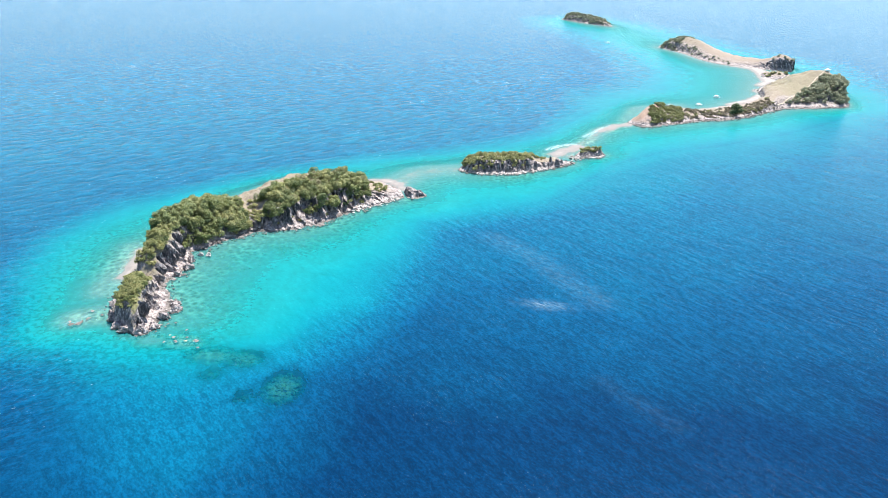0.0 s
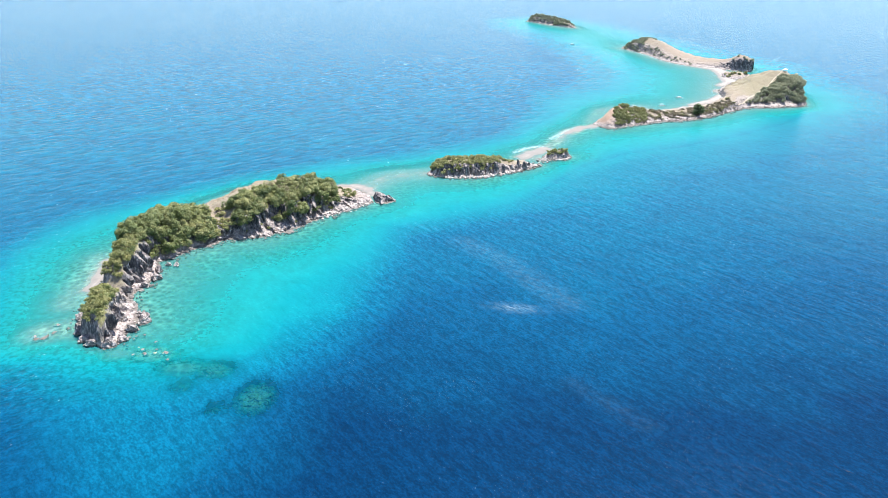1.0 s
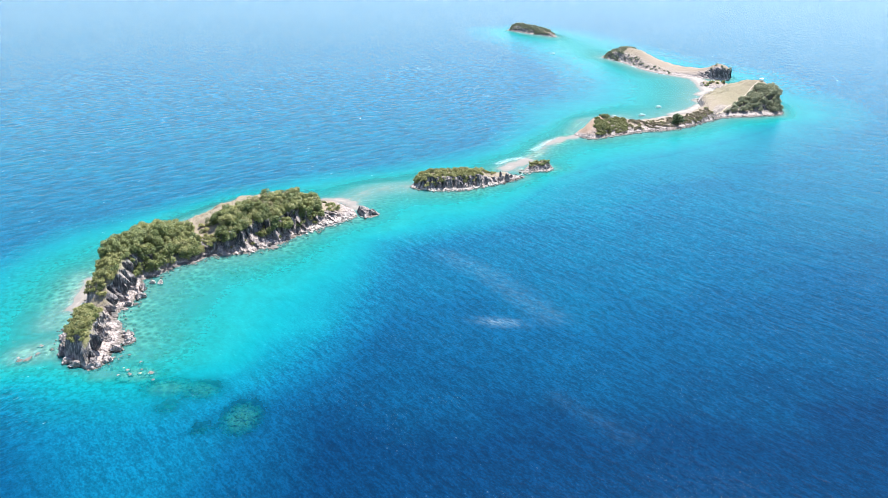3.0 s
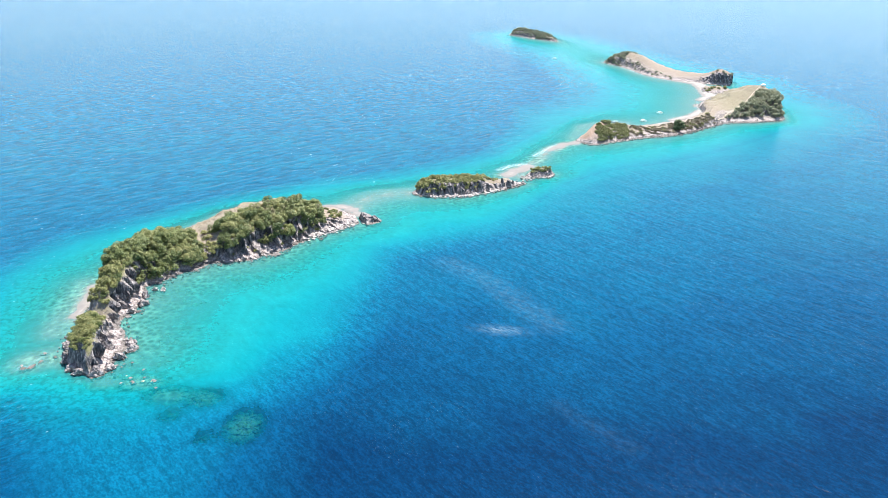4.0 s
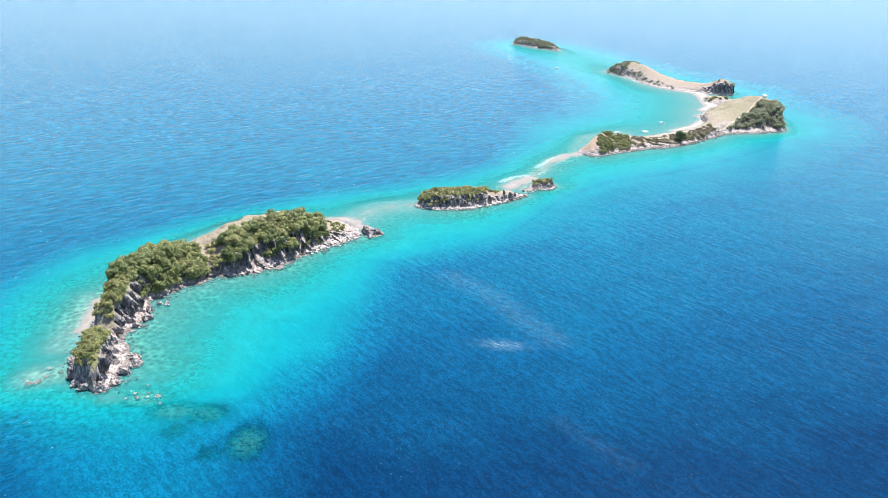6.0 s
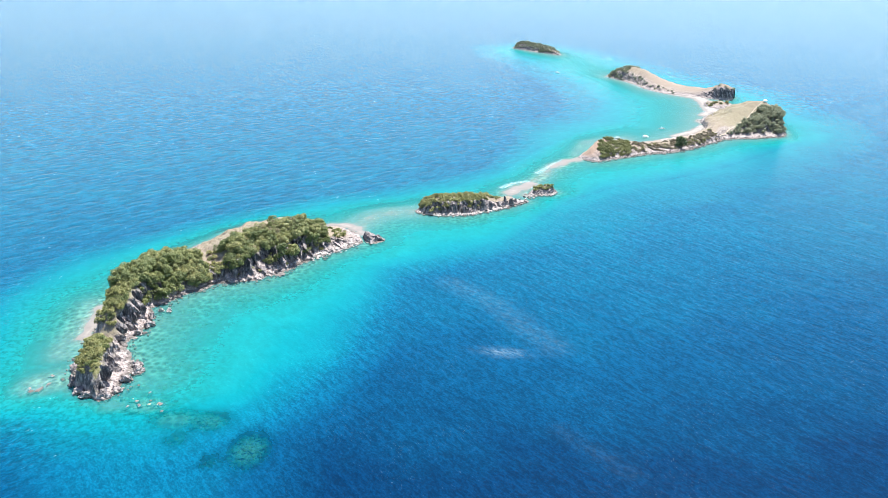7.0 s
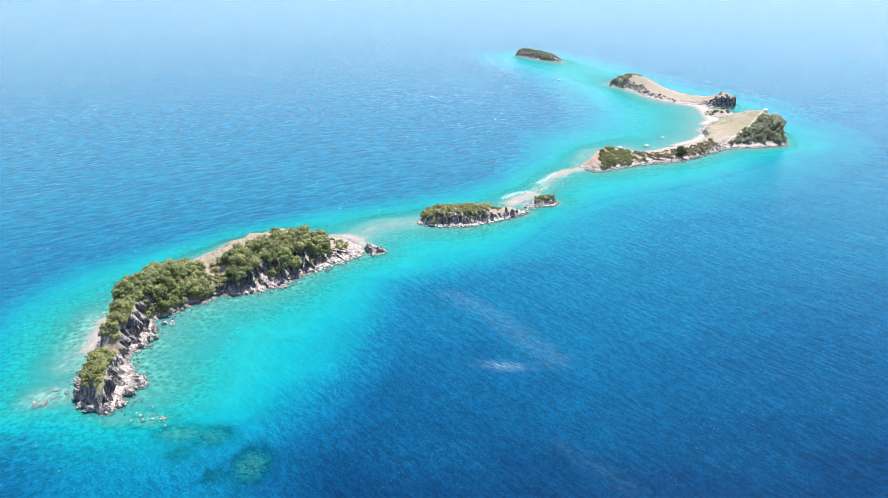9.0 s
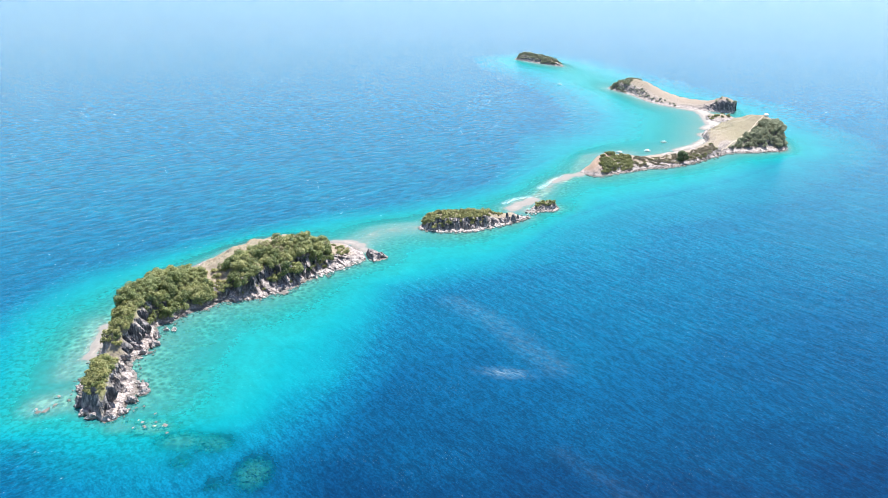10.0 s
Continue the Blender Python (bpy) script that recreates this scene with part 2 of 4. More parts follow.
def leaf_material(name, dark, mid, light):
    t = Tree(name)
    info = t.nt.nodes.new("ShaderNodeObjectInfo").outputs["Random"]
    leaf = t.geo.outputs["Random Per Island"]
    tone = t.math("ADD", t.math("MULTIPLY", info, 0.55), t.math("MULTIPLY", leaf, 0.45))
    col = t.ramp(tone, [(0.08, dark), (0.5, mid), (0.9, light)])
    t.done(col, 0.55)
    back = t.nt.nodes.new("ShaderNodeBsdfTranslucent")
    t.plug(back.inputs[0], col)
    both = t.nt.nodes.new("ShaderNodeMixShader")
    both.inputs[0].default_value = 0.34
    t.nt.links.new(t.bsdf.outputs[0], both.inputs[1]), t.nt.links.new(back.outputs[0], both.inputs[2])
    t.nt.links.new(both.outputs[0], t.nt.nodes["Material Output"].inputs["Surface"])
    return t.mat


ROCK, BOULDER, SAND, WATER = rock_material(), boulder_material(), sand_material(), water_material()
LEAF = leaf_material("broad_leaf", (0.075, 0.108, 0.034), (0.18, 0.212, 0.068), (0.335, 0.32, 0.13))
DRYLEAF = leaf_material("scrub_leaf", (0.13, 0.15, 0.045), (0.24, 0.245, 0.085), (0.34, 0.32, 0.13))
# leaves of the headland and far islets, greyed and lightened to carry distance haze
HAZELEAF = leaf_material("hazed_leaf", (0.13, 0.155, 0.10), (0.23, 0.25, 0.155), (0.35, 0.355, 0.22))
DARKLEAF = leaf_material("dark_leaf", (0.06, 0.10, 0.04), (0.10, 0.15, 0.06), (0.17, 0.22, 0.09))
DROUGHT = leaf_material("drought_leaf", (0.15, 0.14, 0.07), (0.25, 0.22, 0.115), (0.35, 0.30, 0.165))
BROWNLEAF = leaf_material("dry_scrub_leaf", (0.12, 0.10, 0.065), (0.20, 0.17, 0.11), (0.27, 0.235, 0.15))
BARK = plain("bark", (0.16, 0.13, 0.10), 0.9)
WHITE = plain("white_paint", (0.78, 0.78, 0.76), 0.5, 0.08)
BLEACHED = plain("bleached_stone", (0.33, 0.30, 0.28), 0.9, 0.4, 1.2)
TIMBER = plain("weathered_timber", (0.30, 0.24, 0.17), 0.8)
TRAIL = plain("bare_trail", (0.34, 0.285, 0.22), 0.9, 0.2, 0.8)
CORAL = plain("coral_rock", (0.24, 0.24, 0.18), 0.9, 0.65, 1.0)


# ---- mesh helpers ----
def mesh_from(name, verts, faces, material, smooth=False):
    me = bpy.data.meshes.new(name)
    me.from_pydata([tuple(map(float, v)) for v in verts], [], faces)
    me.materials.append(material)
    me.polygons.foreach_set("use_smooth", [smooth] * len(me.polygons))
    me.update()
    return me


def grid_faces(nu, nv):
    return [(i * nv + j, (i + 1) * nv + j, (i + 1) * nv + j + 1, i * nv + j + 1) for i in range(nu - 1) for j in range(nv - 1)]


def point_values(me, name, values):
    a = me.attributes.new(name, "FLOAT", "POINT")
    a.data.foreach_set("value", np.asarray(values, dtype=np.float32).ravel())


def part(name, me, parent, label=""):
    ob = new(name, me)
    ob.parent = parent
    return tagged(ob, label)


def smooth(a, lo, hi):
    x = np.clip((a - lo) / (hi - lo), 0, 1)
    return x * x * (3 - 2 * x)


def resample(rows, n):
    """A smooth curve through the rows, sampled n times at even steps of its middle line."""
    p = np.array(rows, float)
    mid = (p[:, 0:2] + p[:, 2:4]) / 2 if p.shape[1] >= 4 else p[:, 0:2]
    t = np.concatenate([[0], np.cumsum(np.maximum(np.linalg.norm(np.diff(mid, axis=0), axis=1), 0.5))])
    m = np.gradient(p, t, axis=0)
    s = np.linspace(0, t[-1], n)
    k = np.clip(np.searchsorted(t, s, "right") - 1, 0, len(t) - 2)
    h = (t[k + 1] - t[k])[:, None]
    x = ((s - t[k])[:, None]) / h
    return ((2 * x**3 - 3 * x**2 + 1) * p[k] + (x**3 - 2 * x**2 + x) * h * m[k] + (-2 * x**3 + 3 * x**2) * p[k + 1] + (x**3 - x**2) * h * m[k + 1])


def fbm(x, y, z, octaves=4):
    return noise.fractal(Vector((x, y, z)), 0.9, 2.1, octaves)


class Land:
    """An islet between two shores. Rows: far shore x, y, near shore x, y, height, crest (0 far .. 1 near), cliff (0 slope .. 1 wall) and lushness."""

    def __init__(self, rows, nu, nv, crag, seed, bare=False, earth=0.0, ledge=0.0):
        self.rows = rows
        r = resample(rows, nu)
        v = np.concatenate([[-0.22, -0.1], np.linspace(0, 1, nv - 4), [1.08, 1.2]])
        far, near = r[:, 0:2].copy(), r[:, 2:4].copy()
        for i in range(nu):
            way = (near[i] - far[i]) / max(np.linalg.norm(near[i] - far[i]), 0.1)
            for side, sign, k in ((near, 1, 0.0), (far, -1, 40.0)):
                x, y = side[i]
                side[i] += sign * way * crag * (1.3 * noise.noise(Vector((x * 0.13, y * 0.13, seed + k))) + 0.9 * noise.noise(Vector((x * 0.4, y * 0.4, seed + k))))
        high, crest, wall, lush = (np.maximum(r[:, k], 0.0) for k in (4, 5, 6, 7))
        X = far[:, None, 0] + (near - far)[:, None, 0] * v
        Y = far[:, None, 1] + (near - far)[:, None, 1] * v
        Z, turf, green = np.zeros_like(X), np.zeros_like(X), np.zeros_like(X)
        for i in range(nu):
            c, h, w = min(max(crest[i], 0.1), 0.95), high[i], min(wall[i], 1)
            out = near[i] - far[i]
            wide = max(np.linalg.norm(out), 0.1)
            out = out / wide
            foot = 0.2 * float(1 - smooth(i / nu, ledge * 0.85, ledge * 1.15 + 1e-6)) if ledge else 0.0
            for j, vj in enumerate(v):
                x, y = X[i, j], Y[i, j]
                n1, n2 = fbm(x * 0.09 + seed, y * 0.09, seed), fbm(x * 0.35, y * 0.35 + seed, 2.0, 5)
                q = vj + 0.05 * n1
                if q <= c:
                    a = min(max(q / c, 0), 1)
                    z = h * (a**0.75 * (1 - 0.5 * w) + 0.5 * w * min(1, a * 2.2)) * (0.45 + 0.55 * min(1, a * 3))
                    face = 0.0
                else:
                    a = min(max((q - c) / (1 - c), 0), 1)
                    cliff = 1 - 0.14 * min(a / 0.4, 1) - 0.72 * float(smooth(a, 0.58 - foot, 0.91 - foot)) - 0.14 * float(smooth(a, 0.91 - foot, 1.0))
                    z = h * (w * cliff + (1 - w) * (1 - float(smooth(a, 0, 1)) ** 0.8))
                    face = w * float(smooth(a, 0.35, 0.52)) * float(1 - smooth(a, 0.92 - foot, 1.0 - foot))
                edge = min(max(min(vj, 1 - vj) * wide / 5.0, 0), 1)
                z = z * edge**0.35 + 0.55 * n2 * crag * (0.3 + edge) * (1.0 if bare else 0.3 + 0.7 * max(face, 1 - edge)) + 0.8 * n1 * edge
                if vj < 0 or vj > 1:
                    z = -0.4 - 5.0 * (max(-vj, vj - 1)) * wide / 12.0
                elif z < 0.05:
                    z = 0.05 * z + 0.03
                flute = abs(noise.noise(Vector((x * 0.33, y * 0.33, seed + z * 0.05)))) * 2.4 - 0.8
                shift = crag * (1.2 * fbm(x * 0.22, y * 0.22, z * 0.12 + seed) + 0.7 * n2 + 1.5 * flute * face) * (0.25 + face)
                X[i, j], Y[i, j], Z[i, j] = x + out[0] * shift, y + out[1] * shift, z
                turf[i, j] = 0.0 if bare else (1 - face) * float(smooth(z, 1.2, 3.0))
                green[i, j] = lush[i]
        self.earth = np.repeat(1 - smooth(np.linspace(0, 1, nu), earth * 0.7, earth + 1e-6), nv) * (earth > 0)
        self.X, self.Y, self.Z, self.turf, self.green, self.nu, self.nv, self.v = X, Y, Z, turf, green, nu, nv, v
        self.shore = np.concatenate([far, near, r[:, 4:8]], axis=1)

    def mesh(self, name):
        me = mesh_from(name, np.stack([self.X, self.Y, self.Z], -1).reshape(-1, 3), [f[::-1] for f in grid_faces(self.nu, self.nv)], ROCK)
        point_values(me, "turf", self.turf)
        point_values(me, "lush", self.green)
        point_values(me, "earth", self.earth)
        return me

    def at(self, u, v):
        i = min(int(u * (self.nu - 1)), self.nu - 1)
        j = int(np.argmin(np.abs(self.v - v)))
        return Vector((self.X[i, j], self.Y[i, j], self.Z[i, j]))

    def shore_at(self, u):
        k = np.clip(u, 0, 1) * (self.nu - 1)
        i = min(int(k), self.nu - 2)
        return self.shore[i] + (self.shore[i + 1] - self.shore[i]) * (k - i)

    def near(self, x, y):
        k = int(np.argmin((self.X - x) ** 2 + (self.Y - y) ** 2))
        return Vector((self.X.flat[k], self.Y.flat[k], self.Z.flat[k]))

    def outline(self):
        s = self.shore
        return np.concatenate([s[:, 0:2], s[::-1, 2:4]])


# ---- the five islands: shores and heights along their length ----
TIP = [(-124, 212, -121, 210, 0.5, 0.5, 0.3, 0.3), (-132, 218, -118, 214, 7.5, 0.5, 0.9, 0.9), (-139, 230, -118, 228, 11, 0.42, 0.85, 1.0), (-142, 240, -122, 241, 9, 0.42, 0.7, 1.0), (-143, 248, -128, 248, 3.0, 0.5, 0.6, 0.3)]
FIRST_WOOD = [(-145, 259, -127, 256, 10, 0.5, 1, 0.5), (-147, 270, -125, 268, 14, 0.48, 1, 0.8), (-150, 287, -129, 282, 14, 0.5, 0.75, 0.9), (-150, 305, -125, 290, 12.5, 0.5, 0.4, 0.9), (-147, 325, -117, 298, 11.5, 0.55, 0.4, 0.9), (-141, 342, -111, 305, 7.0, 0.6, 0.7, 0.3)]
SECOND_WOOD = [(-136, 354, -105, 309, 6.5, 0.7, 1, 0.2), (-131, 364, -98, 311, 11, 0.72, 1, 0.3), (-124, 378, -88, 315, 11, 0.68, 1, 0.3), (-113, 391, -79, 324, 12, 0.66, 1, 0.3), (-101, 396, -72, 334, 11.5, 0.66, 1, 0.3), (-88, 395, -65, 342, 9, 0.66, 0.9, 0.2), (-72, 389, -57, 350, 4.5, 0.6, 0.8, 0.1), (-60, 385, -50, 357, 2.6, 0.6, 0.5, 0.0), (-51, 378, -45, 362, 1.0, 0.5, 0.3, 0.0)]
I1 = Land(TIP + FIRST_WOOD + SECOND_WOOD,
          360, 104, 1.7, 3.1, ledge=0.36)
I2 = Land([(-19, 414, -18, 411, 0.5, 0.5, 0.3, 0.2), (-14, 427, -9, 408, 6.5, 0.5, 1, 0.4), (0, 433, 3, 407, 8, 0.5, 1, 0.5), (13, 436, 14, 408, 8, 0.5, 1, 0.5),
           (24, 437, 22, 413, 7, 0.5, 1, 0.3), (32, 439, 30, 418, 4, 0.5, 0.8, 0.2), (41, 441, 39, 422, 3.8, 0.5, 0.8, 0.1), (49, 438, 46, 428, 1.5, 0.5, 0.4, 0), (53, 435, 52, 432, 0.4, 0.5, 0.3, 0)],
          150, 60, 1.2, 7.7)
I2B = Land([(54, 452, 54, 450, 0.3, 0.5, 0.3, 0), (58, 459, 58, 447, 2.5, 0.5, 0.8, 0.2), (64, 461, 64, 447, 4.2, 0.5, 0.8, 0.3), (70, 459, 70, 449, 4.0, 0.6, 0.8, 0.2), (74, 455, 74, 453, 0.5, 0.5, 0.3, 0)],
           40, 30, 0.8, 9.2)
LOW_BACK = [(103, 547, 103, 539, 0.4, 0.5, 0.3, 0), (111, 560, 112, 532, 6, 0.5, 0.4, 0.0), (124, 582, 124, 536, 11.5, 0.5, 0.4, 0.05), (144, 598, 140, 544, 6.5, 0.5, 0.4, 0.1), (166, 597, 158, 553, 3.4, 0.5, 0.5, 0.1), (188, 608, 180, 560, 3.2, 0.5, 0.5, 0.2), (205, 617, 197, 569, 3.2, 0.5, 0.5, 0.1), (222, 630, 212, 582, 4.5, 0.6, 0.7, 0.1)]
HEADLAND = [(236, 650, 226, 594, 6.5, 0.6, 0.8, 0.15), (243, 681, 241, 605, 8, 0.55, 0.6, 0.2), (257, 706, 261, 609, 10, 0.5, 0.6, 0.45), (272, 722, 280, 613, 17, 0.5, 0.6, 0.4), (291, 712, 296, 618, 22, 0.5, 0.6, 0.3), (301, 690, 303, 632, 15, 0.5, 0.9, 0.3), (306, 662, 306, 650, 4, 0.5, 0.8, 0.3)]
I3 = Land(LOW_BACK + HEADLAND,
          190, 60, 0.9, 12.3, False, 0.17)
I4B = Land([(271, 752, 273, 745, 0.5, 0.5, 0.4, 0), (276, 772, 280, 742, 4.0, 0.5, 0.4, 0), (290, 775, 292, 742, 4.5, 0.5, 0.5, 0), (303, 762, 302, 748, 1.5, 0.5, 0.5, 0)],
           40, 30, 0.9, 14.2)
I4 = Land([(322, 806, 313, 788, 12, 0.6, 1, 0.1), (318, 822, 300, 792, 15, 0.6, 1, 0.0), (309, 838, 284, 803, 9, 0.55, 0.5, 0.0), (298, 855, 268, 816, 6.5, 0.5, 0.3, 0.0), (286, 872, 254, 825, 7, 0.5, 0.3, 0.0),
           (274, 895, 240, 850, 10, 0.5, 0.4, 0.0), (264, 935, 227, 905, 15, 0.5, 0.5, 0.1), (250, 965, 214, 940, 13, 0.5, 0.7, 0.4), (222, 975, 208, 957, 2, 0.5, 0.7, 0.3)],
          120, 44, 0.9, 17.9)
I5 = Land([(113, 1274, 112, 1270, 0.5, 0.5, 0.5, 0.3), (128, 1288, 120, 1257, 8, 0.5, 0.7, 0.5), (148, 1270, 138, 1228, 10.5, 0.5, 0.6, 0.6), (168, 1240, 156, 1203, 8.5, 0.5, 0.6, 0.4), (182, 1205, 174, 1182, 5, 0.5, 0.7, 0.2), (184, 1180, 180, 1174, 0.5, 0.5, 0.5, 0)],
          80, 36, 0.9, 21.0)
LANDS = [I1, I2, I2B, I3, I4B, I4, I5]

# sand bars and beaches: crown height, half width, line
BARS = [(-0.24, 8, [(-52, 390), (-44, 404), (-33, 412), (-18, 415)]), (0.7, 2.4, [(-66, 387), (-59, 387), (-53, 383)]), (0.5, 3.0, [(-55, 380), (-50, 376)]),
        (0.35, 5.0, [(42, 452), (50, 463), (58, 473)]), (0.15, 2.6, [(52, 447), (60, 456)]), (-0.15, 3.6, [(58, 473), (66, 487), (73, 503), (80, 518)]), (0.3, 3.2, [(80, 518), (92, 533), (106, 541)]),
        (1.2, 7, [(205, 616), (226, 633), (239, 652), (249, 664), (247, 680)]), (1.0, 6, [(257, 707), (270, 724), (274, 750), (279, 775), (281, 803), (262, 826)]),
        (0.5, 1.9, [(-146, 257), (-148.5, 269), (-150.5, 282)]), (-0.7, 4, [(-149, 244), (-152, 262), (-156, 286)]), (-0.5, 5, [(-148, 221), (-138, 226)]), (-0.9, 8, [(108, 552), (122, 592), (150, 604)])]
# drowned reefs: middle, half widths, depth of the top
REEFS = [(-62, 185, 6.5, 9, 1.2), (-73, 179, 3.5, 4, 2.2), (-87, 190, 4, 4, 1.8), (-79, 200, 7, 6, 1.3), (-91, 201, 9, 6, 1.0), (-104, 209, 10, 6, 0.6), (-116, 209, 8, 6, 0.6), (-148, 222, 7, 6, 0.35), (-140, 227, 6, 5, 0.5)]
# where the shelf drops into deep water
SHELF = [(-78, 143), (-70, 156), (-66, 170), (-62, 189), (-54, 214), (-46, 240), (-40, 267), (-34, 295), (-28, 326), (-7, 338), (20, 352), (42, 372), (61, 406), (82, 438), (113, 464),
         (155, 482), (200, 510), (252, 552), (306, 600), (326, 660), (322, 740), (330, 825), (292, 890), (258, 985), (232, 1100), (196, 1215), (140, 1300), (103, 1272), (112, 1176), (140, 1108), (186, 905),
         (194, 771), (166, 674), (111, 622), (71, 570), (39, 505), (6, 474), (-31, 452), (-67, 436), (-99, 415), (-128, 396), (-145, 380), (-162, 362), (-184, 341), (-197, 317), (-199, 290),
         (-193, 258), (-177, 226), (-154, 198), (-126, 180), (-103, 162), (-89, 148)]


def line_distance(px, py, pts, closed=False):
    d = np.full(px.shape, 1e9)
    pts = list(map(tuple, pts))
    for (ax, ay), (bx, by) in zip(pts, pts[1:] + (pts[:1] if closed else [])):
        ex, ey = bx - ax, by - ay
        k = np.clip(((px - ax) * ex + (py - ay) * ey) / max(ex * ex + ey * ey, 1e-6), 0, 1)
        d = np.minimum(d, np.hypot(px - ax - k * ex, py - ay - k * ey))
    return d


def inside(px, py, pts):
    r = np.zeros(px.shape, bool)
    pts = list(map(tuple, pts))
    for (ax, ay), (bx, by) in zip(pts, pts[1:] + pts[:1]):
        hit = ((ay > py) != (by > py)) & (px < (bx - ax) * (py - ay) / (by - ay if by != ay else 1e-9) + ax)
        r ^= hit
    return r


def sea_floor(px, py):
    """Depth under the sea's level, lessened far out to pale the water, and distance to the shore."""
    ds = np.full(px.shape, 1e9)
    land = np.zeros(px.shape, bool)
    for one in LANDS:
        o = one.outline()[::4]
        ds = np.minimum(ds, line_distance(px, py, o, True))
        land |= inside(px, py, o)
    crown = np.full(px.shape, -99.0)
    for top, half, line in BARS:
        d = line_distance(px, py, line)
        crown = np.maximum(crown, top - 0.11 * np.maximum(d - half * 0.35, 0) * (1 + 0.6 * np.maximum(top, 0)) - 0.06 * np.maximum(d - half - 3, 0) ** 1.6)
        ds = np.minimum(ds, np.maximum(d - half, 0))
    crown = crown + 0.14 * np.sin(px * 0.37 + py * 0.21) * np.sin(py * 0.29 - px * 0.17) + 0.08 * np.sin(px * 0.9 - py * 0.5)
    de = line_distance(px, py, SHELF, True)
    on = inside(px, py, SHELF)
    s = ds / (ds + de + 1e-6)
    ledge = 0.45 + 2.4 * s + 5.2 * s**2.6
    drop = np.maximum(0.42 + 0.2 * smooth(-py, -330, -250) - 0.22 * smooth(py, 560, 800) - 0.3 * smooth(px, 20, 90), 0.12)
    depth = np.where(on, ledge * (1 - 0.5 * smooth(py, 560, 640)), 8.0 + drop * de + 0.2 * np.maximum(de - 60, 0) - 1.5 * smooth(py, 330, 400) - 2.5 * smooth(py, 560, 640))
    depth = depth + (7.0 + 2.5 * smooth(px, -110, -70)) * smooth(-py, -222, -172) + 3.0 * smooth(px, -74, -50) * smooth(-py, -250, -215)
    # cap falls northward: distance haze and sky brightness put into the depth colour
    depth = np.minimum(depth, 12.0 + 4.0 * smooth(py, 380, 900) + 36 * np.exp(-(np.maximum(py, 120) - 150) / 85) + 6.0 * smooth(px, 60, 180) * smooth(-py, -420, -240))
    depth = np.minimum(depth, -crown)
    open_ = np.where(land, 0.6, depth)
    for cx, cy, ra, rb, top in REEFS:
        q = ((px - cx) / ra) ** 2 + ((py - cy) / rb) ** 2
        depth = np.minimum(depth, top + 1.4 * q ** 2)
    return np.where(land, 0.6, depth), open_, ds, de * np.where(on, 1, -1)


def axis(lo, hi, step, reach):
    mid = list(np.arange(lo, hi + 0.1, step))
    grow, low, high = step, [lo], [hi]
    while high[-1] < reach:
        grow *= 1.35
        high.append(high[-1] + grow), low.append(low[-1] - grow)
    return np.array(low[:0:-1] + mid + high[1:])


gx, gy = axis(-260, 400, 2.5, 4600), axis(120, 1340, 2.8, 4700)
GX, GY = np.meshgrid(gx, gy, indexing="ij")
DEPTH, OPEN_DEPTH, SHORE, EDGE = sea_floor(GX, GY)
flat = [f for f in grid_faces(len(gx), len(gy))]

rough = np.array([noise.noise(Vector((x * 0.11, y * 0.11, 5.0))) for x, y in zip(GX.ravel(), GY.ravel())]).reshape(GX.shape)
reefy = smooth((30 + 16 * smooth(-GY, -340, -300)) - SHORE, 0, 26) * (EDGE > -25) * (1 - 0.8 * smooth(GY, 540, 620)) * (1 - 0.75 * smooth(-line_distance(GX, GY, BARS[0][2]), -26, -10))
for cx, cy, ra, rb, top in REEFS:
    reefy = np.maximum(reefy, 1 - smooth(((GX - cx) / ra) ** 2 + ((GY - cy) / rb) ** 2, 0.4, 1.5))
bed = -np.maximum(DEPTH - np.where(DEPTH > 0.8, 0.35 * rough * reefy, 0.0), -2.0)
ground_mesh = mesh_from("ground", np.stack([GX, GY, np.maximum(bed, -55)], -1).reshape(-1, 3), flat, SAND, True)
point_values(ground_mesh, "reef", reefy)
ground = tagged(new("ground", ground_mesh), "pale coral sand sea bed rising into beaches and sand bars", "sea bed", kind="structure")

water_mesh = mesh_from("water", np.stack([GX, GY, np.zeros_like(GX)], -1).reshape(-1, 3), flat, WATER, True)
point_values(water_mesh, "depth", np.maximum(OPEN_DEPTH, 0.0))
point_values(water_mesh, "reach", np.maximum(DEPTH, 0.0))
BREAKERS = [[(38, 464), (46, 474), (56, 479)], [(-50, 414), (-40, 419), (-28, 421), (-18, 424)], [(-150, 256), (-152.5, 269), (-154.5, 284)], [(-149.5, 217), (-146, 219.5), (-145, 224)], I4.shore[14::4, 2:4], I5.shore[::4, 2:4], I5.shore[:16:3, 0:2], [(66, 500), (72, 510), (80, 523), (90, 534)]]
surf = np.zeros_like(GX)
for k, line in enumerate(BREAKERS):
    surf = np.maximum(surf, (0.3 if k == 1 else 0.45 if k in (2, 3) else 1.0) - smooth(line_distance(GX, GY, line), 0.8, 4.0))
surf = np.maximum(surf, 0.12 * smooth(5 - SHORE, 0, 4))
point_values(water_mesh, "surf", surf)
turned = GY - 245.5 + 0.16 * (GX - 23)
slick = np.exp(-(((GX - 23) / 8) ** 2 + (turned / 2.6) ** 2)) + 0.22 * (1 - smooth(line_distance(GX, GY, [(2, 311), (20, 292), (34, 266), (44, 250)]), 0, 11))
slick = slick + 0.07 * (1 - smooth(line_distance(GX, GY, [(38, 196), (46, 186), (57, 174)]), 0, 6))
point_values(water_mesh, "slick", slick)
point_values(water_mesh, "reef", reefy)
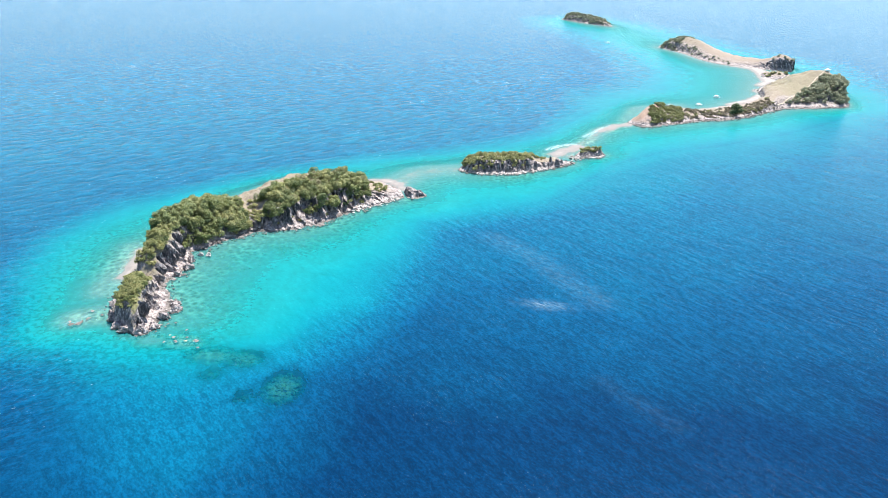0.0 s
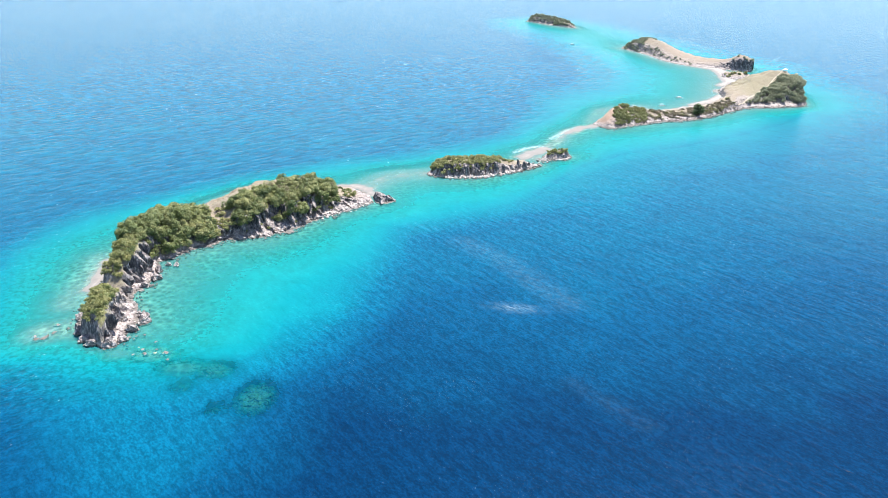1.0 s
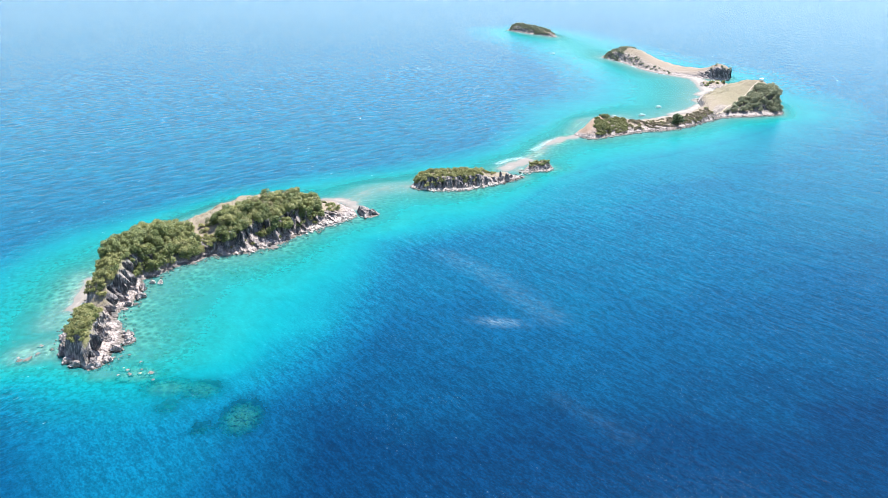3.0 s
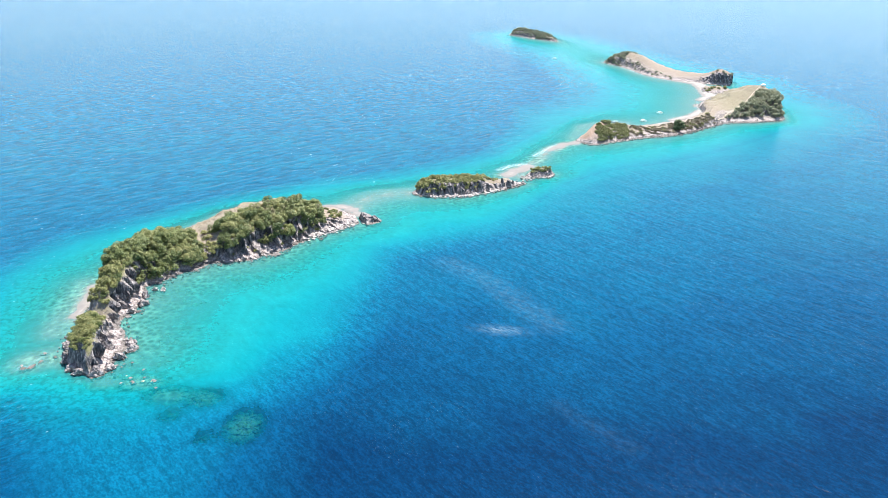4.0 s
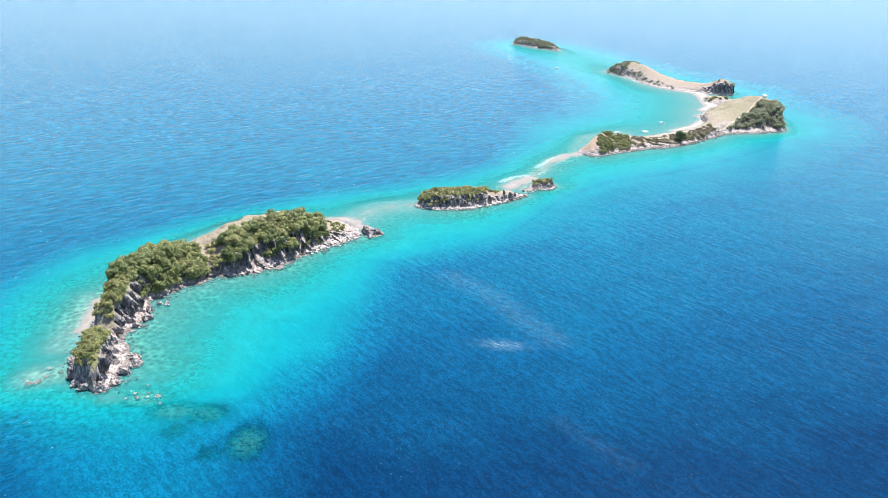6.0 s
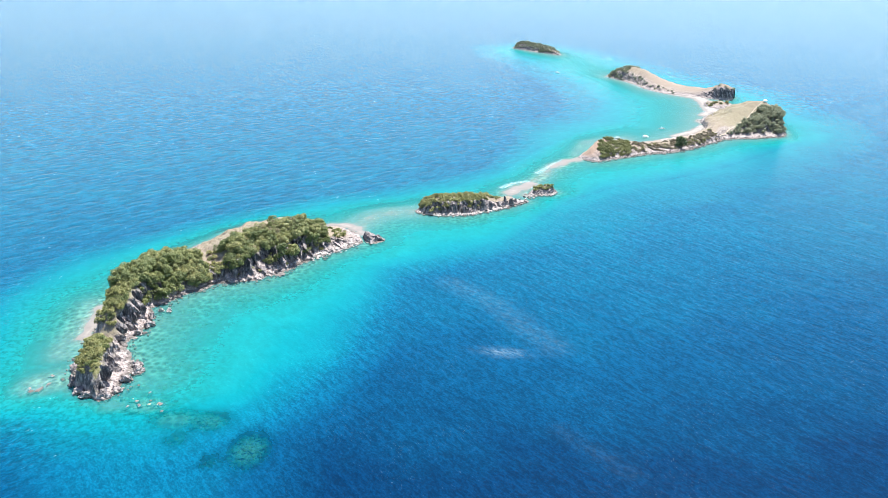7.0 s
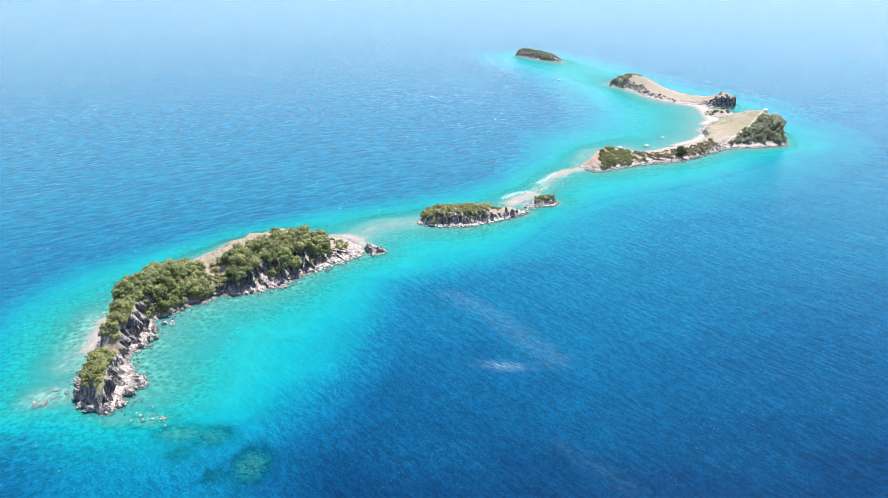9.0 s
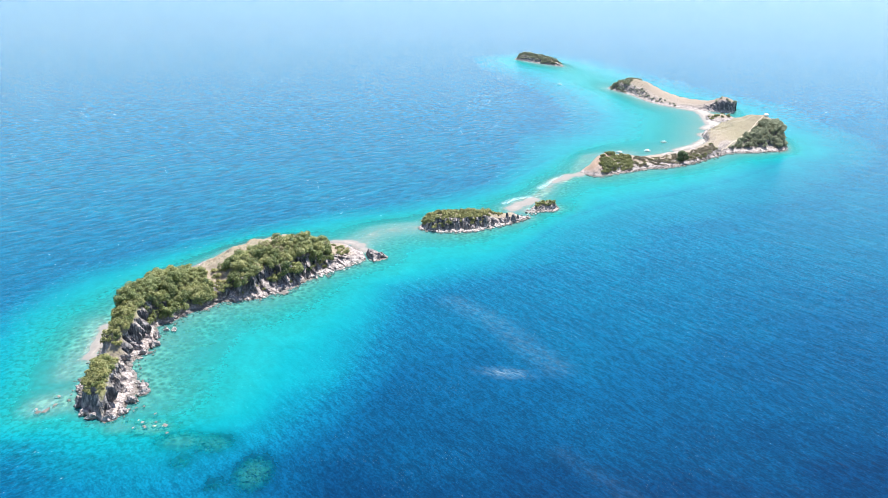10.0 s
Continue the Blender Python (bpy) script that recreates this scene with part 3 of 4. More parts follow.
CHAIN = [(-118, 60), (-125, 215), (-135, 290), (-100, 330), (-50, 372), (0, 422), (70, 458), (110, 545), (200, 590), (290, 655), (420, 760), (900, 1100)]
lee, best = np.zeros_like(GX), np.full_like(GX, 1e9)
for (ax, ay), (bx, by) in zip(CHAIN, CHAIN[1:]):
    ex, ey = bx - ax, by - ay
    k = np.clip(((GX - ax) * ex + (GY - ay) * ey) / (ex * ex + ey * ey), 0, 1)
    d = np.hypot(GX - ax - k * ex, GY - ay - k * ey)
    side = np.sign((GX - ax) * ey - (GY - ay) * ex)
    lee = np.where(d < best, smooth(side * d, -15, 25), lee)
    best = np.minimum(best, d)
point_values(water_mesh, "lee", lee)
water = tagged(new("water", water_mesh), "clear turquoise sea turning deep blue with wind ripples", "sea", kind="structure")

for k, (one, text) in enumerate(((I1, "wooded rocky islet with grey cliffs and bleached shore ledges"), (I2, "low rocky islet with dark cliffs and scrub on top"), (I2B, "small rock outcrop at the end of the sand bar"),
                                 (I3, "long island with dry grass hill, scrub and rocky shore"), (I4B, "small rocky knoll between two beaches"), (I4, "dry grass island with dark cliff and pale beach"), (I5, "far rocky islet covered in scrub"))):
    tagged(new("islet_%d" % (k + 1), one.mesh("islet")), text, "islet", kind="structure")


# ---- trees and scrub ----
def leaf_cloud(name, lobes, leaves, size, material, rng):
    """A crown of single leaf sprays set round several lobes."""
    verts, faces = [], []
    vol = np.array([l[3] ** 2 for l in lobes])
    for _ in range(leaves):
        cx, cy, cz, r, f = lobes[rng.choice(len(lobes), p=vol / vol.sum())]
        d = rng.normal(size=3)
        d[2] = d[2] * 0.75 + 0.45 * abs(d[2])
        d /= np.linalg.norm(d)
        c = np.array([cx, cy, cz]) + d * np.array([r, r, r * f]) * rng.uniform(0.72, 1.06)
        nrm = d + rng.normal(size=3) * 0.55 + np.array([0, 0, 0.75])
        nrm /= np.linalg.norm(nrm)
        a = np.cross(nrm, rng.normal(size=3))
        a /= np.linalg.norm(a)
        b = np.cross(nrm, a)
        s = size * rng.uniform(0.6, 1.3)
        k = len(verts)
        verts += [c - a * s, c - b * s * 0.55 + nrm * s * 0.18, c + a * s, c + b * s * 0.55 + nrm * s * 0.18]
        faces.append((k, k + 1, k + 2, k + 3))
    return mesh_from(name, verts, faces, material)


def tube(path, radii, sides=6):
    verts, faces = [], []
    for k, (p, r) in enumerate(zip(path, radii)):
        for s in range(sides):
            a = s * math.tau / sides
            verts.append((p[0] + r * math.cos(a), p[1] + r * math.sin(a), p[2]))
        if k:
            o = len(verts) - 2 * sides
            faces += [(o + s, o + (s + 1) % sides, o + sides + (s + 1) % sides, o + sides + s) for s in range(sides)]
    return verts, faces


def make_tree(seed, tall, wide, leaves, material, label, category, kind):
    """A tree or shrub of unit kind: tapered trunk with limbs, crown of leaf sprays."""
    rng = np.random.default_rng(seed)
    root = new(kind)
    tagged(root, label, category)
    lobes = []
    for k in range(rng.integers(8, 12)):
        a, r = rng.uniform(0, math.tau), wide * 0.5 * math.sqrt(rng.uniform(0.02, 0.7))
        lobes.append((r * math.cos(a), r * math.sin(a), tall * (rng.uniform(0.34, 0.8) - 0.25 * (2 * r / wide) ** 2), wide * rng.uniform(0.12, 0.27), rng.uniform(0.75, 1.3)))
    verts, faces = tube([(0, 0, -0.8), (0.05, 0.02, tall * 0.2), (0.1, 0.1, tall * 0.45)], [0.05 * tall * 0.5, 0.04 * tall * 0.5, 0.025 * tall * 0.5])
    for x, y, z, r, f in lobes[:5]:
        v, fc = tube([(0.08, 0.06, tall * 0.25), (x * 0.5, y * 0.5, z * 0.75), (x, y, z)], [0.016 * tall, 0.012 * tall, 0.005 * tall], 5)
        faces += [tuple(q + len(verts) for q in one) for one in fc]
        verts += v
    part("trunk", mesh_from("trunk", verts, faces, BARK, True), root)
    part("crown", leaf_cloud("crown", lobes, leaves, 0.36, material, rng), root)
    return root


TREES = [make_tree(100 + k, 5.0 + 0.5 * k, 6.2 + 0.5 * (k % 3), 1250, LEAF, "broadleaf coastal tree with dense olive green crown", "tree", "tree") for k in range(5)]
SHRUBS = [make_tree(200 + k, 2.6 + 0.4 * k, 3.4 + 0.3 * (k % 3), 420, LEAF if k == 2 else DRYLEAF, "low windswept shrub with olive and yellow leaves", "shrub", "shrub") for k in range(4)]
HEAD_TREES = [make_tree(300 + k, 6.0 + 0.8 * k, 4.6 + 0.6 * k, 900, HAZELEAF, "grey-green coastal tree on the steep headland, distance haze in its colour", "tree", "tree") for k in range(3)]
DRY_TREES = [make_tree(320 + k, 4.6 + 0.6 * k, 5.4 + 0.5 * k, 900, DROUGHT, "half-bare coastal tree with dry brownish crown", "tree", "tree") for k in range(2)]
used = set()  # plants already set in place


def put(kinds, spot, rng, size):
    src = kinds[rng.integers(len(kinds))]
    m = Matrix.Translation(spot) @ Matrix.Rotation(rng.uniform(0, math.tau), 4, "Z") @ Matrix.Diagonal((size, size, size * rng.uniform(0.85, 1.12), 1))
    if src.name not in used:
        used.add(src.name)
        src.matrix_basis = m
        return src
    ob = copy_thing(src, Matrix.Translation(spot) @ Matrix.Rotation(rng.uniform(0, math.tau), 4, "Z"))
    ob.scale = (size, size, size * rng.uniform(0.85, 1.12))
    return ob


TRAIL_LINE = [(230, 603), (240, 613), (252, 626), (265, 638), (275, 647), (281, 654), (290, 661)]


def above_trail(p):
    """True on the grass side of the headland's footpath and round the hut, where no tree grows."""
    if p.x < 230 or p.y > 740:
        return False
    xs, ys = zip(*TRAIL_LINE)
    return (p.xy - HUT).length < 9 or (p.x < 296 and p.y > float(np.interp(p.x, xs, ys)) - 4.0)


def scatter(land, kinds, count, us, vs, gap, sizes, seed, group, low=1.5):
    """Plants over a stretch of an islet, no nearer to one another than gap."""
    rng = np.random.default_rng(seed)
    taken = []
    for _ in range(count * 12):
        if len(taken) >= count:
            break
        p = land.at(rng.uniform(*us), rng.uniform(*vs))
        if p.z < low or above_trail(p) or any((p.xy - q.xy).length < gap for q in taken):
            continue
        taken.append(p)
        tagged(put(kinds, p - Vector((0, 0, 0.75 if kinds is SHRUBS else 0.4)), rng, rng.uniform(*sizes)), group=group)


WOOD = "trees of the wooded islet"
HUT = Vector((293, 662))
scatter(I1, TREES, 145, (0.33, 0.56), (0.24, 0.96), 1.9, (0.5, 1.2), 1, WOOD)
scatter(I1, TREES, 124, (0.615, 0.90), (0.53, 0.93), 1.9, (0.45, 1.15), 2, WOOD)
scatter(I1, SHRUBS, 115, (0.035, 0.19), (0.2, 0.62), 0.85, (0.45, 0.85), 3, "scrub on the tip rock", 4.0)
scatter(I1, SHRUBS, 70, (0.215, 0.36), (0.22, 0.62), 1.6, (0.6, 1.0), 4, WOOD, 4.0)
scatter(I1, SHRUBS, 26, (0.52, 0.66), (0.5, 0.9), 2.2, (0.6, 1.0), 5, WOOD, 3.0)
scatter(I1, SHRUBS, 64, (0.5, 0.9), (0.79, 0.95), 1.8, (0.4, 0.85), 18, WOOD, 1.5)
scatter(I1, DRY_TREES, 26, (0.66, 0.9), (0.5, 0.86), 3.0, (0.5, 1.1), 20, WOOD)
scatter(I1, SHRUBS, 16, (0.90, 0.965), (0.4, 0.75), 1.8, (0.5, 0.9), 6, WOOD, 1.6)
bush = make_tree(401, 5.2, 6.0, 1500, DARKLEAF, "", "", "tree")
bush.matrix_basis = Matrix.Translation(I3.near(192, 574) - Vector((0, 0, 0.5))) @ Matrix.Scale(1.7, 4)
tagged(bush, "tall round dark green tree standing alone by the shore", "tree")


def scrub(land, stretches, seed, label, material=DRYLEAF, sources=None, low=1.0):
    """The scrub of a far island as one mass of leaf sprays."""
    rng = np.random.default_rng(seed)
    verts, faces = [], []
    base = []
    for s in sources or SHRUBS:
        me = s.children[1].data if s.children[1].name.startswith("crown") else s.children[0].data
        co = np.empty(len(me.vertices) * 3, dtype=np.float32)
        me.vertices.foreach_get("co", co)
        base.append(co.reshape(-1, 3))
    for count, us, vs, sizes in stretches:
        for _ in range(count):
            p = land.at(rng.uniform(*us), rng.uniform(*vs))
            if p.z < low or above_trail(p):
                continue
            a, s = rng.uniform(0, math.tau), rng.uniform(*sizes)
            co = base[rng.integers(len(base))] * np.array([s, s, s * rng.uniform(0.7, 1.0)])
            c, q = math.cos(a), math.sin(a)
            k = len(verts)
            verts += list(np.stack([co[:, 0] * c - co[:, 1] * q + p.x, co[:, 0] * q + co[:, 1] * c + p.y, co[:, 2] + p.z - 0.7 * s], -1))
            faces += [(k + f, k + f + 1, k + f + 2, k + f + 3) for f in range(0, len(co), 4)]
    return tagged(new("scrub", mesh_from("scrub", verts, faces, material)), label, "scrub", kind="stuff")


scrub(I2, [(230, (0.06, 0.62), (0.24, 0.73), (0.5, 1.0)), (50, (0.08, 0.62), (0.72, 0.88), (0.4, 0.8)), (6, (0.64, 0.76), (0.35, 0.6), (0.5, 0.9))], 66, "olive scrub on top of the low rocky islet", sources=SHRUBS, low=2.0)
scrub(I2B, [(30, (0.25, 0.85), (0.25, 0.75), (0.45, 0.85))], 67, "scrub on the small rock outcrop", low=2.0)
scrub(I3, [(480, (0.655, 0.97), (0.56, 0.95), (0.45, 1.1)), (40, (0.93, 0.99), (0.35, 0.8), (0.5, 0.95))], 68, "grey-green wood covering the steep headland, distance haze in its colour", HAZELEAF, HEAD_TREES, 2.0)
scrub(I3, [(150, (0.08, 0.22), (0.5, 0.93), (0.7, 1.2)), (40, (0.2, 0.68), (0.5, 0.93), (0.5, 0.9))], 61, "olive scrub over the low back of the long island")
scrub(I3, [(240, (0.2, 0.56), (0.45, 0.93), (0.45, 0.9)), (60, (0.5, 0.72), (0.6, 0.95), (0.5, 0.9))], 65, "dry grey-brown scrub along the long island's shore", BROWNLEAF)
scrub(I4, [(130, (0.8, 0.97), (0.3, 0.98), (0.6, 1.3)), (40, (0.3, 0.85), (0.78, 0.98), (0.5, 1.0)), (10, (0.0, 0.12), (0.5, 0.9), (0.5, 0.9))], 62, "dark scrub along the dry island's foot and end", HAZELEAF)
scrub(I4B, [(14, (0.15, 0.8), (0.3, 0.95), (0.7, 1.3))], 63, "scrub on the small knoll between the beaches")
scrub(I5, [(220, (0.05, 0.8), (0.12, 0.9), (0.8, 1.6)), (30, (0.8, 0.95), (0.2, 0.7), (0.5, 0.9))], 64, "dense olive scrub covering the far islet", HAZELEAF)

for one, (x, y) in zip(HEAD_TREES, ((286, 626), (296, 634), (300, 648))):
    one.matrix_basis = Matrix.Translation(I3.near(x, y) - Vector((0, 0, 0.5)))
    tagged(one, group="edge trees of the headland wood")


# ---- boulders ----
def boulder_mesh(seed, flat_, steps=2, jag=0.34):
    bm = bmesh.new()
    bmesh.ops.create_icosphere(bm, subdivisions=steps, radius=1)
    rng = np.random.default_rng(seed)
    cuts = rng.normal(size=(7, 3))
    cuts /= np.linalg.norm(cuts, axis=1)[:, None]
    for v in bm.verts:
        for c in cuts:
            over = float(np.dot(v.co, c)) - 0.58
            if over > 0:
                v.co -= Vector(c) * over * 0.9
        v.co *= 1 + jag * noise.noise(v.co * 1.6 + Vector((seed, 0, 0))) + 0.6 * jag * noise.noise(v.co * 4.0 + Vector((seed, 5, 0)))
        v.co.z *= flat_
    me = bpy.data.meshes.new("boulder")
    bm.to_mesh(me)
    bm.free()
    me.materials.append(BOULDER)
    return me


CRAGS = [boulder_mesh(s, f, 3, 0.55) for s, f in ((11, 1.1), (12, 0.9), (13, 1.3))]
for me in CRAGS:
    me.materials[0] = ROCK
ROCKS = [boulder_mesh(s, f) for s, f in ((1, 0.6), (2, 0.75), (3, 0.55), (4, 0.85), (5, 0.65), (6, 0.7))]

SLABS = [me.copy() for me in ROCKS[:3]]
for me in SLABS:
    me.materials[0] = BLEACHED


def boulder(x, y, z, size, turn, k, long_=1.0, label="bleached grey-pink boulder lying at the waterline", group="shore boulders"):
    ob = new("boulder", ROCKS[k % len(ROCKS)])
    ob.matrix_basis = pose(x, y, z, 0, 0, turn) @ Matrix.Diagonal((size * long_, size, size, 1))
    return tagged(ob, label, "boulder", group)


def shore_rocks(land, count, us, side, sizes, spread, seed):
    rng = np.random.default_rng(seed)
    for _ in range(count):
        u = rng.uniform(*us)
        row = land.shore_at(u)
        near, far = Vector(row[2:4]), Vector(row[0:2])
        edge, way = (near, (near - far).normalized()) if side else (far, (far - near).normalized())
        size = rng.uniform(0, 1) ** 2.2 * (sizes[1] - sizes[0]) + sizes[0]
        o = rng.normal(-0.3, spread)
        p = edge + way * o
        boulder(p.x, p.y, max(0.0, -o * 0.3) - size * 0.1, size, rng.uniform(0, 360), int(rng.integers(6)), rng.uniform(1, 1.5))


shore_rocks(I1, 132, (0.02, 0.97), True, (0.35, 1.35), 1.2, 31)
shore_rocks(I1, 40, (0.02, 0.40), False, (0.4, 1.3), 1.4, 32)
shore_rocks(I2, 34, (0.03, 0.97), True, (0.5, 1.6), 1.5, 33)
shore_rocks(I2B, 16, (0.1, 0.95), True, (0.6, 1.8), 1.6, 34)
for x, y, s, k in ((-124.8, 279.6, 1.35, 1), (-121.4, 279.3, 1.5, 4)):
    white = boulder(x, y, 0.1, s, 40 * k, k, 1.2, "large white boulder standing in shallow water", "white boulders")
    white.data = CRAGS[k % 3].copy()
    white.data.materials[0] = BLEACHED
for x, y, s, k in ((-148.2, 216.6, 1.6, 2), (-146, 218, 2.0, 4), (-144.4, 221, 1.5, 1), (-146, 227, 1.2, 3), (-149.5, 218.6, 1.1, 5), (-108, 211, 1.0, 2), (-106, 208.6, 1.3, 5), (-110, 207.5, 0.9, 1), (-97, 205, 0.9, 2), (-137, 226, 1.6, 0), (-140.5, 224.5, 1.1, 5), (-103, 211.5, 1.3, 0), (-99.5, 209.5, 1.5, 3), (-105.5, 216, 1.0, 1), (-92, 314.6, 2.4, 2), (-81, 319.5, 2.5, 3), (-60, 349, 2.8, 1), (-54, 355, 3.2, 5), (-49, 361, 2.6, 2), (-47.5, 366, 2.2, 4)):
    boulder(x, y, (-0.3 if y > 230 else -0.42) * s, s, 67 * k, k, 1.3)
for x, y, s, k in ((-138.5, 231, 2.6, 0), (-140.5, 236, 2.2, 1), (-135.5, 221.5, 2.4, 2), (-131, 216.5, 2.2, 0), (-127, 213.5, 2.4, 1), (-121, 212.5, 2.3, 2), (-117, 217, 2.0, 0), (-117, 224, 2.5, 1), (-115.5, 229, 2.3, 2), (-116.5, 234, 2.0, 0), (-127, 259, 2.0, 1), (-125.5, 266, 2.4, 0), (-127, 273, 2.0, 2)):
    crag = boulder(x, y, 0.2, s, 71 * (k + x), 0, 1.15, "jagged brown rock rising from the islet's edge", "jagged shore rocks")
    crag.data = CRAGS[k]
for x, y, s, k in ((-8, 411, 2.4, 0), (-1, 410.5, 2.7, 1), (5, 410.5, 2.9, 2), (11, 411.5, 3.0, 0), (17, 413, 2.8, 1), (23, 416, 3.0, 2), (27, 419, 2.6, 0), (33, 423, 2.0, 1), (37, 426, 2.7, 2), (41, 427, 2.9, 0), (44, 430, 1.9, 1), (66, 451, 2.0, 2), (61, 450, 1.7, 0)):
    crag = boulder(x, y, 2.0, s, 71 * (k + x), 0, 1.1, "dark upright rock face on the low islet", "low islet crags")
    crag.matrix_basis = pose(x, y, 1.2, 0, 0, 71 * (k + x)) @ Matrix.Diagonal((0.75 * s, 0.65 * s, 1.35 * s, 1))
    crag.data = CRAGS[k]
rng = np.random.default_rng(91)
for _ in range(26):
    a, b = rng.uniform(0, 1), rng.normal(0, 2.2)
    boulder(41 + 15 * a + b, 428 + 20 * a - b * 0.6, rng.uniform(-0.3, 0.2), rng.uniform(0.4, 1.3), rng.uniform(0, 360), int(rng.integers(6)), 1.2, "grey rock scattered between the islet and the sand bar", "spit rocks")
for _ in range(12):
    u = rng.uniform(0.1, 0.72)
    row = I2.shore_at(u)
    pale = boulder(row[2] + rng.normal(0, 0.4), row[3] + rng.uniform(0.2, 2.2), rng.uniform(0.1, 0.4), rng.uniform(0.6, 1.25), rng.uniform(0, 360), int(rng.integers(6)), 1.6, "bleached slab at the foot of the low islet", "bleached slabs")
    pale.data = SLABS[int(rng.integers(3))]
REEF_ROCKS = [me.copy() for me in CRAGS]
for me in REEF_ROCKS:
    me.materials[0] = CORAL
for x, y, s, k in ((-101.5, 213.5, 1.2, 2), (-97, 211, 1.0, 1), (-96, 207, 1.3, 4), (-91, 208, 1.1, 0), (-89, 203.5, 1.4, 3), (-84, 205, 1.0, 5), (-82, 200, 1.2, 2), (-93, 201, 1.0, 1), (-64, 190, 1.3, 4), (-60, 187, 1.2, 0), (-62, 193, 1.1, 2)):
    drowned = boulder(x, y, -2.1 * s, 1.3 * s, 53 * k + 10, k, 1.8, "drowned reef rock just under the surface", "reef rocks")
    drowned.data = REEF_ROCKS[k % 3]
for x, y, s, k in ((241, 682, 1.6, 1), (244, 681, 1.9, 3), (247.5, 680.5, 1.7, 2)):
    boulder(x, y, 0.1, s, 60 * k, k, 1.6, "dark rock in a short ridge across the beach", "beach rocks")
# the stack at the end of the wooded islet
stack = Land([(-46.6, 372, -46.2, 369, 0.8, 0.4, 0.9, 0), (-45, 374, -44, 363, 3.7, 0.45, 1, 0), (-41, 373, -40.5, 361, 3.6, 0.45, 0.9, 0), (-37, 370, -36, 362, 3.0, 0.5, 0.8, 0), (-33.5, 367, -33.5, 364, 0.5, 0.5, 0.3, 0)], 48, 40, 1.5, 4.4, True)
tagged(new("rock_stack", stack.mesh("rock_stack")), "pink-grey rock stack standing off the islet's end", "rock stack")


def rubble(name, label, spots, sizes, material, seed, sink=0.2):
    rng = np.random.default_rng(seed)
    bm = bmesh.new()
    bmesh.ops.create_icosphere(bm, subdivisions=1, radius=1)
    base = np.array([v.co[:] for v in bm.verts])
    tri = [tuple(v.index for v in f.verts) for f in bm.faces]
    bm.free()
    verts, faces = [], []
    for x, y, z in spots:
        s = rng.uniform(0, 1) ** 2 * (sizes[1] - sizes[0]) + sizes[0]
        b = base * (1 + rng.uniform(-0.3, 0.3, size=(len(base), 1))) * np.array([rng.uniform(0.8, 1.5), rng.uniform(0.8, 1.3), rng.uniform(0.45, 0.8)]) * s
        a = rng.uniform(0, math.tau)
        c, q = math.cos(a), math.sin(a)
        k = len(verts)
        verts += [(x + c * p[0] - q * p[1], y + q * p[0] + c * p[1], z + p[2] - sink * s) for p in b]
        faces += [tuple(i + k for i in f) for f in tri]
    return tagged(new(name, mesh_from(name, verts, faces, material)), label, name.replace("_", " "), kind="stuff")


def along(land, count, us, side, spread, shift, z, seed):
    rng = np.random.default_rng(seed)
    out = []
    for _ in range(count):
        row = land.shore_at(rng.uniform(*us)) + rng.normal(size=8) * 0.4
        near, far = Vector(row[2:4]), Vector(row[0:2])
        edge, way = (near, (near - far).normalized()) if side else (far, (far - near).normalized())
        o = rng.normal(shift, spread)
        p = edge + way * o
        out.append((p.x, p.y, z + max(0, -o) * 0.25))
    return out


rubble("shore_rubble", "broken grey rubble along the rocky shores", along(I1, 480, (0.02, 0.98), True, 2.6, 0.4, -0.1, 41) + along(I2, 260, (0.02, 0.98), True, 1.6, -0.5, 0.05, 42)
       + along(I3, 820, (0.01, 0.98), True, 2.0, -1.0, 0.05, 43) + along(I2B, 120, (0.05, 0.95), True, 1.5, 0, 0.05, 44) + along(I1, 260, (0.1, 0.42), False, 1.6, 0, 0.1, 45), (0.2, 0.8), BOULDER, 46)
rubble("bleached_rubble", "pale bleached rubble at the foot of the low islet's cliffs", along(I2, 230, (0.05, 0.78), True, 0.8, -0.9, 0.25, 47) + along(I1, 150, (0.84, 0.98), True, 1.4, -1.6, 0.2, 48) + along(I2B, 40, (0.1, 0.95), True, 0.8, -0.6, 0.2, 49), (0.35, 1.0), BLEACHED, 59)


def reef(cx, cy, rx, ry, turn, count, z, seed):
    rng = np.random.default_rng(seed)
    c, s = math.cos(radians(turn)), math.sin(radians(turn))
    out = []
    for _ in range(count):
        a, r = rng.uniform(0, math.tau), math.sqrt(rng.uniform(0, 1))
        x, y = rx * r * math.cos(a), ry * r * math.sin(a)
        out.append((cx + c * x - s * y, cy + s * x + c * y, z - rng.uniform(0, 0.8) - 0.8 * r))
    return out


rubble("coral_reef", "drowned coral heads showing through the shallow water", reef(-62, 185, 6.5, 9, 0, 260, -0.5, 51) + reef(-73, 179, 3, 4, 0, 50, -1.2, 57) + reef(-87, 190, 3, 3, 0, 40, -0.9, 58) + reef(-82, 201, 9, 4.5, -20, 260, -0.3, 52)
       + reef(-103, 209, 13, 4.5, -15, 320, -0.15, 53) + reef(-148, 222, 6, 5, 20, 70, -0.4, 54) + along(I1, 900, (0.05, 0.7), True, 7.0, 10, -1.2, 55), (0.35, 1.3), CORAL, 56)


# ---- the view hut, the trail and the boats ----
def box(bm, m, sx, sy, sz, bevel=0.0):
    r = bmesh.ops.create_cube(bm, size=1, matrix=m @ Matrix.Diagonal((sx, sy, sz, 1)))
    if bevel:
        edges = {e for v in r["verts"] for e in v.link_edges}
        bmesh.ops.bevel(bm, geom=list(edges), offset=bevel, segments=1, affect="EDGES")


